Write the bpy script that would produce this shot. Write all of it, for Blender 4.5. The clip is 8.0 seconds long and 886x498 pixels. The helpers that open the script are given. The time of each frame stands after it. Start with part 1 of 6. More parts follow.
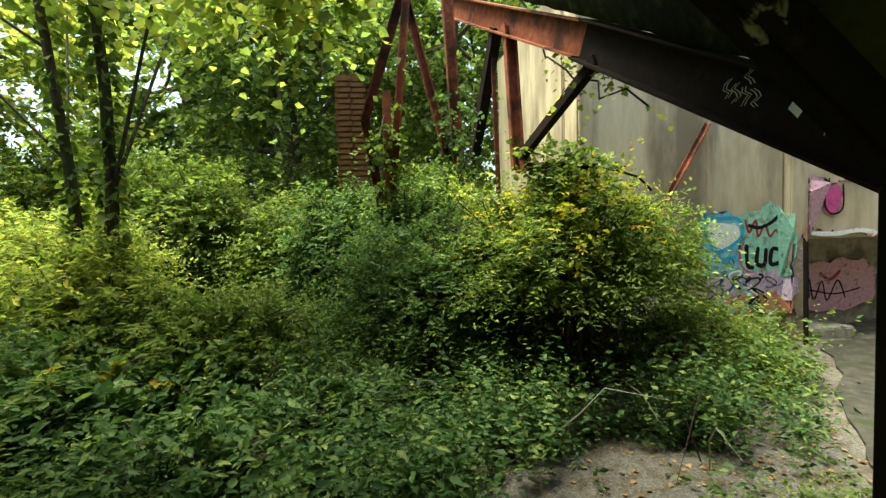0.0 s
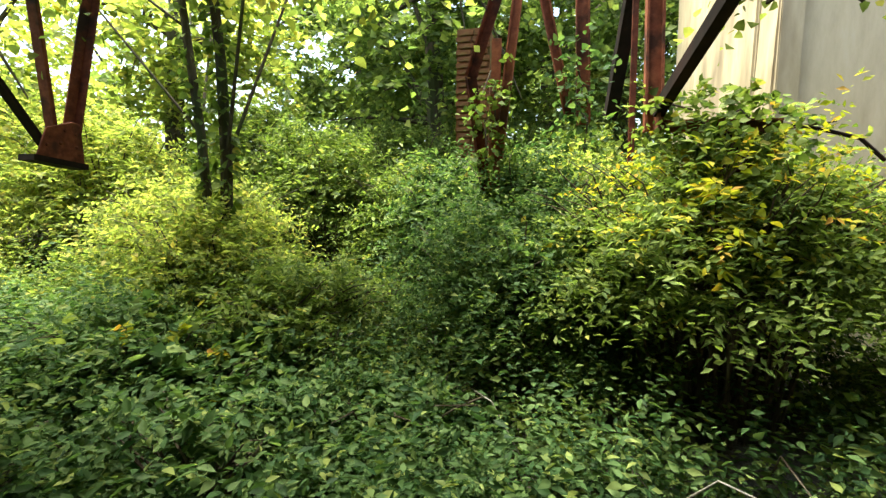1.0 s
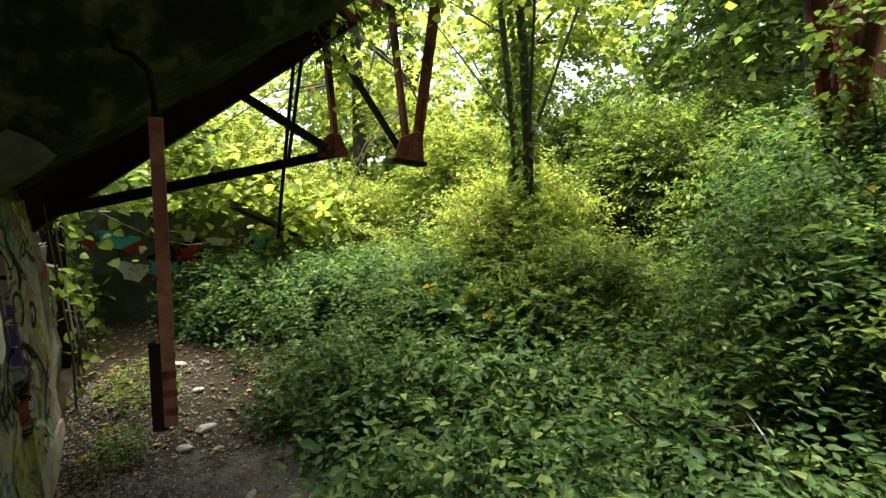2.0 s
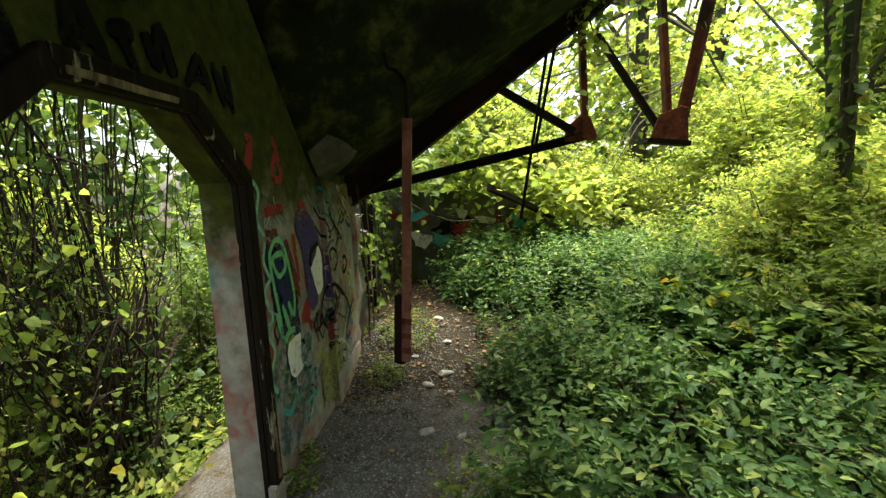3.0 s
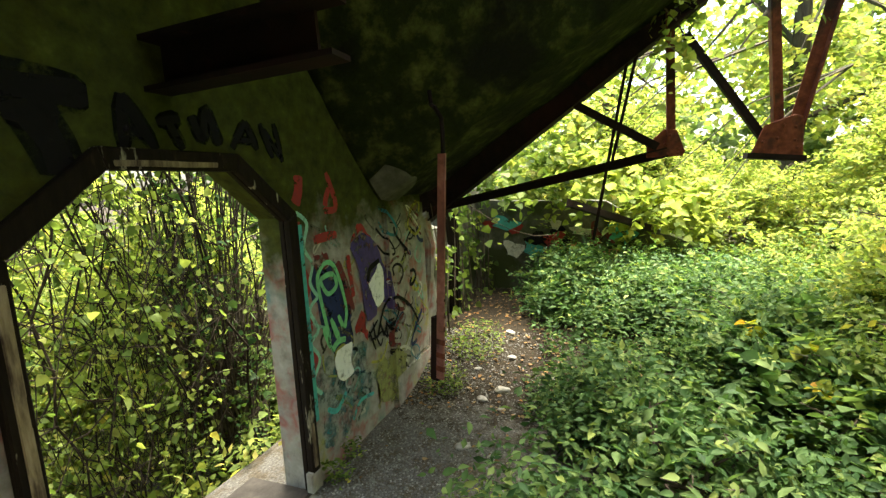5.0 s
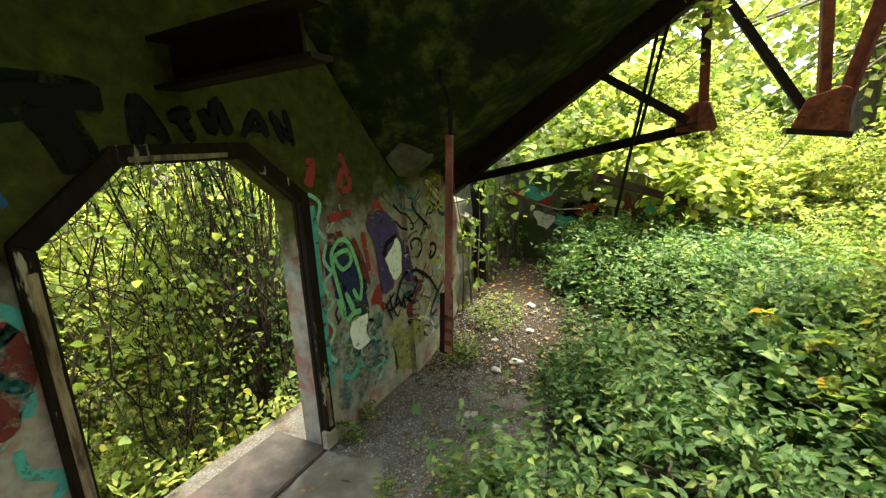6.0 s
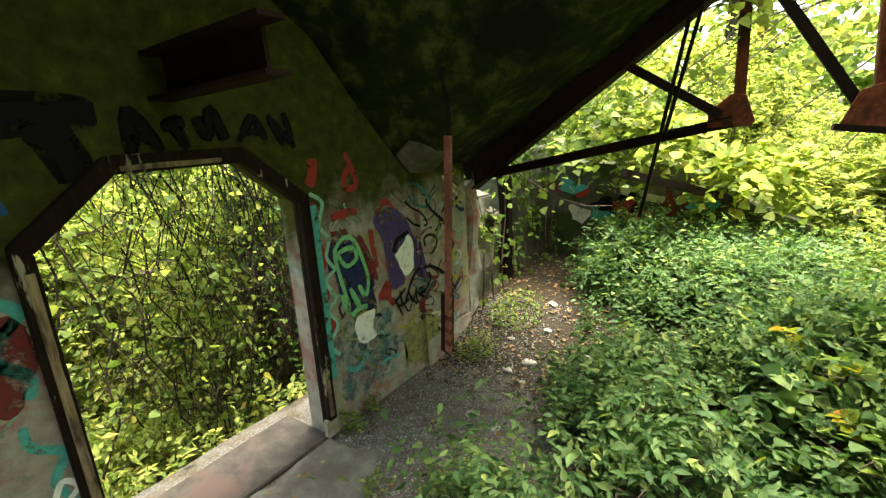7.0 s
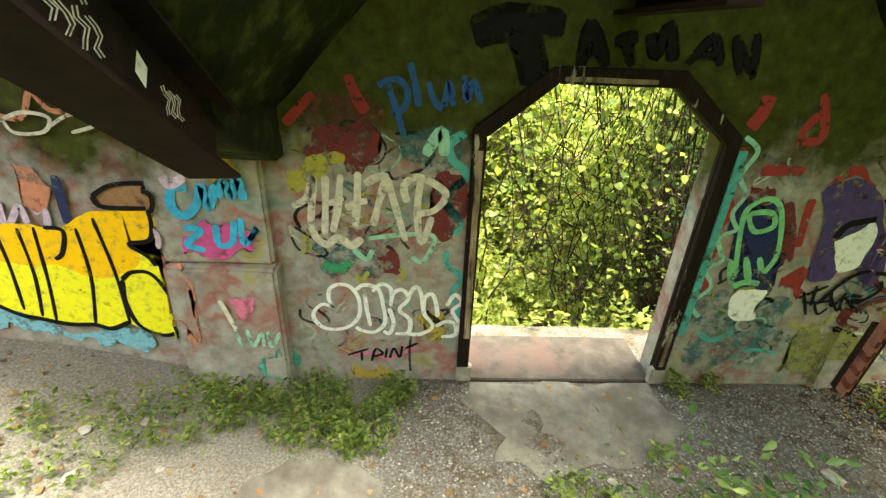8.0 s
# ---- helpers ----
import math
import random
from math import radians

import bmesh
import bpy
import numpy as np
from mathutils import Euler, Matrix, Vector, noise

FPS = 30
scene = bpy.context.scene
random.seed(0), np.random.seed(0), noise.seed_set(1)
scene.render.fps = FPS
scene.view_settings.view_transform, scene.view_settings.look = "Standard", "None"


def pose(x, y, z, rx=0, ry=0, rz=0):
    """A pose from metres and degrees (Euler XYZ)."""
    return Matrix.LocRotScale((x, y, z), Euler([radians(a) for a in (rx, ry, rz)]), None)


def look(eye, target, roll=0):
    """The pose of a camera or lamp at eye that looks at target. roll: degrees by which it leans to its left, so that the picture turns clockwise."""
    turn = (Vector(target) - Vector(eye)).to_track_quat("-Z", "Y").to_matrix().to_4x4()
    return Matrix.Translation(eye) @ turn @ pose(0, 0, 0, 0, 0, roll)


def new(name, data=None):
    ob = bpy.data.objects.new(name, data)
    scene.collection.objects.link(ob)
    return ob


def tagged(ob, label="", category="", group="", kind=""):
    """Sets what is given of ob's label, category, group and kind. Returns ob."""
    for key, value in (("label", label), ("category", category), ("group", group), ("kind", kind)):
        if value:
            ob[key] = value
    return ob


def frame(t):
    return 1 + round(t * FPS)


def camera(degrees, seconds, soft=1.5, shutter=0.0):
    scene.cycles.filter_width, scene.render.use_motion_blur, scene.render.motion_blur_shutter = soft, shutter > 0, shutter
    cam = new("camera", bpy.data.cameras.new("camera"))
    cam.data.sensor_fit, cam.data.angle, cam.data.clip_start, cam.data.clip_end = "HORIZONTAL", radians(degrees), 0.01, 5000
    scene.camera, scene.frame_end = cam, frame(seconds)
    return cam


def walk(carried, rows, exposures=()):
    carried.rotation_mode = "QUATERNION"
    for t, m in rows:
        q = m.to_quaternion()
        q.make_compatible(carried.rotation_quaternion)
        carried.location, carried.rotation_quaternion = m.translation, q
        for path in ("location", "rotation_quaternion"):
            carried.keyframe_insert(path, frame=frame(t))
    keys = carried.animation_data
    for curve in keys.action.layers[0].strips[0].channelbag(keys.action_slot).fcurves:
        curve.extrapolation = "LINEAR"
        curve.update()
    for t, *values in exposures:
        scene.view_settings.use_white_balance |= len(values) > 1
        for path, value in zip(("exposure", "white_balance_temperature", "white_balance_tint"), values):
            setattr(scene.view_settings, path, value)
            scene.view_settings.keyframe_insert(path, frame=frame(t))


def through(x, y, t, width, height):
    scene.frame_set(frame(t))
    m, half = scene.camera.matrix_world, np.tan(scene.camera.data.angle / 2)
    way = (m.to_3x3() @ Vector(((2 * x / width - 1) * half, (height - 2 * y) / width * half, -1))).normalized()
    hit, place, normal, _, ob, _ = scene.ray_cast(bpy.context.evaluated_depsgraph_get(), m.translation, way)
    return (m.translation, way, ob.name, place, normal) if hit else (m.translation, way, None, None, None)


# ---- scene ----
cam = camera(88.4, 8.0, soft=1.4)
PATH = [
    (0, (0.000, -0.480, 1.780), (0.306, 1.494, 1.676), -1.7),
    (0.3, (0.160, -0.310, 1.800), (0.520, 1.652, 1.656), 0.5),
    (0.5, (0.290, -0.150, 1.820), (0.482, 1.832, 1.636), 2.2),
    (0.8, (0.560, 0.120, 1.835), (0.384, 2.099, 1.608), 2.0),
    (1, (0.782, 0.306, 1.808), (0.315, 2.239, 1.593), 0.4),
    (1.5, (1.193, 0.432, 1.800), (-0.038, 1.991, 1.565), -2.6),
    (2, (1.365, 0.733, 1.770), (-0.311, 1.794, 1.512), -2.7),
    (2.2, (1.445, 0.849, 1.785), (-0.372, 1.637, 1.503), -2.7),
    (3.3, (1.590, 1.252, 1.756), (-0.370, 0.929, 1.522), -2.8),
    (3.5, (1.598, 1.329, 1.773), (-0.344, 0.899, 1.571), -2.9),
    (4, (1.595, 1.513, 1.835), (-0.309, 0.924, 1.668), -2.9),
    (4.5, (1.579, 1.712, 1.891), (-0.300, 1.061, 1.684), -2.6),
    (4.7, (1.557, 1.794, 1.931), (-0.312, 1.120, 1.702), -2.8),
    (5.8, (1.510, 2.108, 2.112), (-0.243, 1.252, 1.673), -2.7),
    (6, (1.473, 2.181, 2.131), (-0.254, 1.277, 1.685), -3.0),
    (6.5, (1.352, 2.392, 2.179), (-0.307, 1.378, 1.711), -3.2),
    (7, (1.211, 2.538, 2.226), (-0.363, 1.412, 1.723), -3.3),
    (7.5, (1.076, 2.558, 2.325), (0.049, 0.972, 1.671), -0.8),
    (7.8, (1.067, 2.534, 2.398), (0.587, 0.780, 1.566), 2.4),
    (8, (1.013, 2.580, 2.403), (0.937, 0.800, 1.495), 2.6),
]
EXPOSURES = [(0.0, 2.15, 7000, -9), (0.8, 2.75, 6900, -1), (1.5, 2.5, 6800, 0), (2.2, 2.5, 6800, 0), (3.5, 2.95, 6850, 1), (4.5, 3.28, 6900, 2), (7.0, 3.43, 7000, 2), (7.5, 3.55, 7100, 2), (7.8, 4.05, 7300, 1), (8.0, 4.15, 7300, 1)]
walk(cam, [(t, look(eye, target, roll)) for t, eye, target, roll in PATH], EXPOSURES)

# ---------- light: bright overcast sky ----------
world = bpy.data.worlds.new("sky")
scene.world = world
world.use_nodes = True
wn = world.node_tree.nodes
sky = wn.new("ShaderNodeTexSky")
sky.sky_type = "NISHITA"
sky.sun_disc = False
sky.sun_elevation, sky.sun_rotation = radians(75), radians(-63)
sky.air_density, sky.dust_density, sky.ozone_density = 1.0, 5.0, 1.0
wn["Background"].inputs["Strength"].default_value = 0.11
world.node_tree.links.new(sky.outputs[0], wn["Background"].inputs["Color"])
sun_data = bpy.data.lights.new("sun", "SUN")
sun_data.energy, sun_data.angle, sun_data.color = 3.3, radians(35), (1.0, 0.96, 0.88)
sun = new("sun", sun_data)
sun.matrix_world = look((-4, 2, 16.5), (0, 0, 0))

# ---------- materials ----------


def nodes_of(name, rough=0.8, metal=0.0):
    m = bpy.data.materials.new(name)
    m.use_nodes = True
    nt = m.node_tree
    b = nt.nodes["Principled BSDF"]
    b.inputs["Roughness"].default_value = rough
    b.inputs["Metallic"].default_value = metal
    b.inputs["Specular IOR Level"].default_value = 0.14 if rough > 0.7 else 0.35
    return m, nt, b


def ramp_node(nt, stops, source):
    r = nt.nodes.new("ShaderNodeValToRGB")
    el = r.color_ramp.elements
    while len(el) < len(stops):
        el.new(0.5)
    for e, (p, c) in zip(el, stops):
        e.position, e.color = p, (*c, 1)
    nt.links.new(source, r.inputs[0])
    return r.outputs[0]


def noise_node(nt, scale, detail=5, rough=0.6, stretch=None):
    tc = nt.nodes.new("ShaderNodeTexCoord")
    n = nt.nodes.new("ShaderNodeTexNoise")
    n.inputs["Scale"].default_value, n.inputs["Detail"].default_value, n.inputs["Roughness"].default_value = scale, detail, rough
    out = tc.outputs["Object"]
    if stretch:
        mp = nt.nodes.new("ShaderNodeMapping")
        mp.inputs["Scale"].default_value = stretch
        nt.links.new(out, mp.inputs[0])
        out = mp.outputs[0]
    nt.links.new(out, n.inputs["Vector"])
    return n.outputs["Fac"]


def blend(nt, a, b, fac, mode="MIX"):
    mx = nt.nodes.new("ShaderNodeMix")
    mx.data_type, mx.blend_type = "RGBA", mode
    for sock, v in ((mx.inputs[6], a), (mx.inputs[7], b), (mx.inputs[0], fac)):
        if isinstance(v, (int, float)):
            sock.default_value = v
        elif isinstance(v, tuple):
            sock.default_value = (*v, 1)
        else:
            nt.links.new(v, sock)
    return mx.outputs[2]


def bump(nt, b, height, strength=0.4, dist=0.02):
    bp = nt.nodes.new("ShaderNodeBump")
    bp.inputs["Strength"].default_value, bp.inputs["Distance"].default_value = strength, dist
    nt.links.new(height, bp.inputs["Height"])
    nt.links.new(bp.outputs[0], b.inputs["Normal"])


def surface(name, stops, scale, stain, stain_scale, rough=0.85, metal=0.0, bumped=0.5, dist=0.02, stretch=None, stain_at=(0.5, 0.62)):
    """A rough surface: a ramp over fine noise, and stains of a second colour at a larger scale."""
    m, nt, b = nodes_of(name, rough, metal)
    fine = noise_node(nt, scale, 8, 0.65, stretch)
    col = ramp_node(nt, stops, fine)
    large = noise_node(nt, stain_scale, 5, 0.6, stretch)
    f = ramp_node(nt, [(stain_at[0], (0, 0, 0)), (stain_at[1], (1, 1, 1))], large)
    col = blend(nt, col, stain, f)
    nt.links.new(col, b.inputs["Base Color"])
    bump(nt, b, fine, bumped, dist)
    return m


def paint(name, c, wear=0.25, rough=0.75, thin=0.0):
    """Sprayed paint with thin spots."""
    m, nt, b = nodes_of(name, rough)
    fine = noise_node(nt, 22, 6, 0.7)
    dark = tuple(v * 0.6 + 0.06 * max(c) for v in c)
    col = ramp_node(nt, [(0.35, dark), (0.35 + wear, c), (0.8, tuple(min(1, v * 1.1) for v in c))], fine)
    nt.links.new(col, b.inputs["Base Color"])
    worn = noise_node(nt, 9, 8, 0.75)
    cut = 0.26 + 0.3 * wear + 0.22 * thin
    nt.links.new(ramp_node(nt, [(cut, (0, 0, 0)), (cut + 0.12, (1 - thin, 1 - thin, 1 - thin))], worn), b.inputs["Alpha"])
    bump(nt, b, fine, 0.15, 0.003)
    return m


def leaf_material(name, stops, through=0.5, gloss=0.55):
    m, nt, b = nodes_of(name, gloss)
    geo = nt.nodes.new("ShaderNodeNewGeometry")
    col = ramp_node(nt, stops, geo.outputs["Random Per Island"])
    spots = noise_node(nt, 9, 3)
    col = blend(nt, col, blend(nt, col, (0.5, 0.5, 0.4), 1.0, "MULTIPLY"), ramp_node(nt, [(0.45, (0, 0, 0)), (0.7, (1, 1, 1))], spots))
    nt.links.new(col, b.inputs["Base Color"])
    b.inputs["Specular IOR Level"].default_value = 0.13
    tr = nt.nodes.new("ShaderNodeBsdfTranslucent")
    warm = blend(nt, col, (1.15, 1.2, 0.7), 1.0, "MULTIPLY")
    nt.links.new(warm, tr.inputs["Color"])
    mix = nt.nodes.new("ShaderNodeMixShader")
    mix.inputs[0].default_value = through
    nt.links.new(b.outputs[0], mix.inputs[1])
    nt.links.new(tr.outputs[0], mix.inputs[2])
    nt.links.new(mix.outputs[0], nt.nodes["Material Output"].inputs["Surface"])
    return m


CONCRETE = surface("old_concrete", [(0.25, (0.14, 0.125, 0.1)), (0.5, (0.27, 0.25, 0.215)), (0.8, (0.38, 0.36, 0.31))], 9, (0.13, 0.12, 0.09), 1.6, 0.9, 0, 0.7, 0.02)
# mossy concrete, its green lowered to near black to carry the vault's shade
MOSSY_SHADED = surface("shaded_mossy_concrete", [(0.25, (0.007, 0.009, 0.002)), (0.5, (0.02, 0.025, 0.006)), (0.72, (0.095, 0.105, 0.028))], 6, (0.01, 0.01, 0.006), 1.3, 0.95, 0, 1.0, 0.05)
MOSSDARK = surface("damp_mossy_concrete", [(0.25, (0.04, 0.042, 0.03)), (0.5, (0.11, 0.108, 0.085)), (0.8, (0.2, 0.19, 0.16))], 7, (0.05, 0.06, 0.025), 1.5, 0.9, 0, 0.7, 0.02)
PALE = surface("weathered_pale_concrete", [(0.25, (0.33, 0.265, 0.17)), (0.6, (0.54, 0.455, 0.32)), (0.85, (0.6, 0.55, 0.45))], 3.5, (0.22, 0.175, 0.12), 1.0, 0.9, 0, 0.4, 0.02, (1, 1, 0.25))
RUST = surface("rusty_steel", [(0.25, (0.045, 0.014, 0.009)), (0.5, (0.14, 0.04, 0.022)), (0.8, (0.25, 0.085, 0.045))], 14, (0.03, 0.017, 0.014), 2.5, 0.75, 0.2, 0.5, 0.006)
ORANGERUST = surface("orange_rusted_steel", [(0.25, (0.1, 0.03, 0.016)), (0.5, (0.24, 0.075, 0.04)), (0.8, (0.36, 0.14, 0.075))], 14, (0.07, 0.03, 0.02), 2.5, 0.8, 0.0, 0.5, 0.006)
# dark steel, colour lowered further to hold the shade on the beams
DARKSTEEL = surface("dark_shaded_steel", [(0.3, (0.006, 0.005, 0.004)), (0.6, (0.016, 0.01, 0.008)), (0.85, (0.05, 0.02, 0.013))], 10, (0.022, 0.01, 0.008), 2.0, 0.9, 0.0, 0.4, 0.005)
PINKSTEEL = surface("faded_red_steel", [(0.3, (0.13, 0.045, 0.035)), (0.55, (0.25, 0.1, 0.08)), (0.8, (0.34, 0.18, 0.15))], 12, (0.1, 0.035, 0.03), 3.0, 0.7, 0.1, 0.4, 0.005)
FRAMEWOOD = surface("dark_peeling_wood", [(0.3, (0.006, 0.004, 0.003)), (0.6, (0.014, 0.009, 0.006)), (0.85, (0.045, 0.028, 0.018))], 12, (0.3, 0.27, 0.2), 4.0, 0.88, 0, 0.5, 0.008, (3, 3, 0.6), (0.62, 0.66))
BARK = surface("grey_bark", [(0.3, (0.03, 0.024, 0.018)), (0.55, (0.085, 0.068, 0.05)), (0.8, (0.16, 0.135, 0.1))], 8, (0.05, 0.06, 0.03), 2, 0.95, 0, 1.0, 0.03, (2, 2, 0.4))
VINE = surface("dark_vine", [(0.3, (0.008, 0.006, 0.004)), (0.7, (0.03, 0.022, 0.015))], 20, (0.04, 0.03, 0.02), 4, 0.9)
TWIG = surface("brown_twig", [(0.3, (0.03, 0.022, 0.016)), (0.7, (0.1, 0.075, 0.055))], 20, (0.14, 0.12, 0.09), 4, 0.9)
BRICK = surface("old_red_brick", [(0.3, (0.09, 0.04, 0.024)), (0.6, (0.19, 0.09, 0.045)), (0.85, (0.26, 0.14, 0.07))], 9, (0.1, 0.1, 0.04), 1.5, 0.9)
STONE = surface("broken_concrete_chip", [(0.3, (0.2, 0.185, 0.16)), (0.6, (0.36, 0.34, 0.3)), (0.85, (0.5, 0.48, 0.43))], 16, (0.25, 0.22, 0.18), 3, 0.9)

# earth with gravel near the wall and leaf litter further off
m, nt, b = nodes_of("earth", 0.95)
fine = noise_node(nt, 60, 8, 0.7)
mid = noise_node(nt, 7, 6, 0.65)
col = ramp_node(nt, [(0.3, (0.05, 0.046, 0.04)), (0.5, (0.115, 0.105, 0.093)), (0.7, (0.24, 0.225, 0.2))], fine)
litter = ramp_node(nt, [(0.3, (0.035, 0.027, 0.018)), (0.55, (0.095, 0.074, 0.05)), (0.75, (0.19, 0.15, 0.1))], fine)
col = blend(nt, col, litter, ramp_node(nt, [(0.45, (0, 0, 0)), (0.62, (1, 1, 1))], mid))
nt.links.new(col, b.inputs["Base Color"])
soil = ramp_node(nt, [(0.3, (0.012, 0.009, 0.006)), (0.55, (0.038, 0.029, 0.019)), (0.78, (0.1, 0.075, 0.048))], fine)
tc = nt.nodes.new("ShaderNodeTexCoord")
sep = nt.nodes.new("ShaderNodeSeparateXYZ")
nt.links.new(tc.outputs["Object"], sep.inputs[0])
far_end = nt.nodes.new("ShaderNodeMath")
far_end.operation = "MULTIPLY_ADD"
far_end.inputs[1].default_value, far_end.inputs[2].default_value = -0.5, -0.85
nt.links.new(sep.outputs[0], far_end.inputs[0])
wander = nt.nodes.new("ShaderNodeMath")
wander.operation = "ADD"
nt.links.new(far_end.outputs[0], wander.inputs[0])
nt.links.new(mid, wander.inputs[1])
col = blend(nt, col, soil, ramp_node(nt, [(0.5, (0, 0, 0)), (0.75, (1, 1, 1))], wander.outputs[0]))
dust = ramp_node(nt, [(0.3, (0.09, 0.082, 0.066)), (0.5, (0.19, 0.173, 0.145)), (0.7, (0.33, 0.305, 0.265))], fine)
dry = nt.nodes.new("ShaderNodeMath")
dry.operation = "MULTIPLY_ADD"
dry.inputs[1].default_value, dry.inputs[2].default_value = 0.6, -0.72
nt.links.new(sep.outputs[0], dry.inputs[0])
dry_edge = nt.nodes.new("ShaderNodeMath")
dry_edge.operation = "ADD"
nt.links.new(dry.outputs[0], dry_edge.inputs[0])
nt.links.new(mid, dry_edge.inputs[1])
back = nt.nodes.new("ShaderNodeMath")
back.operation = "MULTIPLY_ADD"
back.inputs[1].default_value, back.inputs[2].default_value = -0.8, 1.7
nt.links.new(sep.outputs[1], back.inputs[0])
both = nt.nodes.new("ShaderNodeMath")
both.operation = "MINIMUM"
nt.links.new(dry_edge.outputs[0], both.inputs[0])
nt.links.new(back.outputs[0], both.inputs[1])
col = blend(nt, col, dust, ramp_node(nt, [(0.45, (0, 0, 0)), (0.7, (1, 1, 1))], both.outputs[0]))
nt.links.new(col, b.inputs["Base Color"])
bump(nt, b, fine, 0.9, 0.015)
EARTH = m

LEAF_MID = leaf_material("green_leaf", [(0.0, (0.07, 0.12, 0.031)), (0.4, (0.145, 0.21, 0.05)), (0.8, (0.23, 0.3, 0.075)), (0.96, (0.28, 0.34, 0.112)), (1.0, (0.5, 0.42, 0.088))], 0.47)
LEAF_COOL = leaf_material("cool_green_leaf", [(0.0, (0.045, 0.1, 0.037)), (0.45, (0.1, 0.178, 0.062)), (0.85, (0.17, 0.255, 0.094)), (1.0, (0.32, 0.38, 0.112))], 0.46)
LEAF_LIME = leaf_material("lime_leaf", [(0.0, (0.13, 0.19, 0.053)), (0.4, (0.27, 0.335, 0.09)), (0.85, (0.4, 0.43, 0.125)), (1.0, (0.5, 0.42, 0.125))], 0.65)
LEAF_DARK = leaf_material("dark_tree_leaf", [(0.0, (0.07, 0.115, 0.037)), (0.5, (0.15, 0.215, 0.069)), (0.9, (0.24, 0.31, 0.106)), (1.0, (0.3, 0.34, 0.1))], 0.62)
# darkened copy of the cool leaf, for greenery that stands in shade
LEAF_SHADE = leaf_material("shaded_leaf", [(0.0, (0.028, 0.07, 0.025)), (0.45, (0.06, 0.118, 0.04)), (0.85, (0.105, 0.17, 0.056)), (1.0, (0.19, 0.24, 0.075))], 0.34, 0.5)
LEAF_YELLOW = leaf_material("yellowing_leaf", [(0.0, (0.2, 0.25, 0.025)), (0.4, (0.34, 0.36, 0.035)), (0.8, (0.5, 0.42, 0.045)), (1.0, (0.5, 0.26, 0.05))], 0.5)
LEAF_DEAD = leaf_material("fallen_leaf", [(0.0, (0.1, 0.06, 0.03)), (0.4, (0.22, 0.13, 0.06)), (0.8, (0.26, 0.19, 0.1)), (1.0, (0.36, 0.17, 0.06))], 0.1, 0.8)

m, nt, b = nodes_of("grey_pebble", 0.9)
geo = nt.nodes.new("ShaderNodeNewGeometry")
nt.links.new(ramp_node(nt, [(0.0, (0.08, 0.075, 0.068)), (0.5, (0.17, 0.16, 0.148)), (0.9, (0.23, 0.22, 0.2)), (1.0, (0.36, 0.34, 0.31))], geo.outputs["Random Per Island"]), b.inputs["Base Color"])
PEBBLE = m

# ---------- builders ----------


def mesh_of(name, verts, faces):
    me = bpy.data.meshes.new(name)
    me.from_pydata([tuple(v) for v in verts], [], faces)
    return me


def part(name, bm, material, parent=None, label=""):
    me = bpy.data.meshes.new(name)
    bm.to_mesh(me)
    bm.free()
    me.materials.append(material)
    ob = new(name, me)
    if parent:
        ob.parent = parent
    if label:
        ob["label"] = label
    return ob


def shade_smooth(ob):
    for p in ob.data.polygons:
        p.use_smooth = True
    return ob


def box_bm(x0, x1, y0, y1, z0, z1, bevel=0.0, bm=None):
    bm = bm or bmesh.new()
    geo = bmesh.ops.create_cube(bm, size=1)
    bmesh.ops.transform(bm, matrix=Matrix.Translation(((x0 + x1) / 2, (y0 + y1) / 2, (z0 + z1) / 2)) @ Matrix.Diagonal((x1 - x0, y1 - y0, z1 - z0, 1)), verts=geo["verts"])
    if bevel:
        es = list({e for v in geo["verts"] for e in v.link_edges})
        bmesh.ops.bevel(bm, geom=es, offset=bevel, segments=2, affect="EDGES")
    return bm


def prism_bm(outline, depth_from, depth_to, axis="y"):
    """A flat outline of (a, b) pairs pushed from one depth to the other. axis y: a is x, b is z; axis x: a is y, b is z."""
    bm = bmesh.new()

    def at(a, b, d):
        return (a, d, b) if axis == "y" else (d, a, b)
    front = [bm.verts.new(at(a, b, depth_to)) for a, b in outline]
    back = [bm.verts.new(at(a, b, depth_from)) for a, b in outline]
    bm.faces.new(front)
    bm.faces.new(back[::-1])
    n = len(outline)
    for i in range(n):
        bm.faces.new((front[i], back[i], back[(i + 1) % n], front[(i + 1) % n]))
    bmesh.ops.recalc_face_normals(bm, faces=bm.faces)
    return bm


def roughen(bm, cuts, amount, scale=2.0):
    bmesh.ops.triangulate(bm, faces=[f for f in bm.faces if len(f.verts) > 4])
    bmesh.ops.subdivide_edges(bm, edges=bm.edges, cuts=cuts, use_grid_fill=True)
    for v in bm.verts:
        v.co += amount * noise.noise_vector(v.co * scale)
    return bm


def bar_bm(a, b, section, up=(0, 0, 1)):
    """A straight bar from a to b with a section outline of (side, up) pairs in metres."""
    a, b = Vector(a), Vector(b)
    d = (b - a).normalized()
    side = d.cross(Vector(up)).normalized()
    top = side.cross(d).normalized()
    bm = bmesh.new()
    rings = [[bm.verts.new(p + side * u + top * v) for u, v in section] for p in (a, b)]
    n = len(section)
    for i in range(n):
        bm.faces.new((rings[0][i], rings[0][(i + 1) % n], rings[1][(i + 1) % n], rings[1][i]))
    bm.faces.new(rings[0][::-1])
    bm.faces.new(rings[1])
    bmesh.ops.recalc_face_normals(bm, faces=bm.faces)
    return bm


def flat_bar(w, h):
    return [(-w / 2, -h / 2), (w / 2, -h / 2), (w / 2, h / 2), (-w / 2, h / 2)]


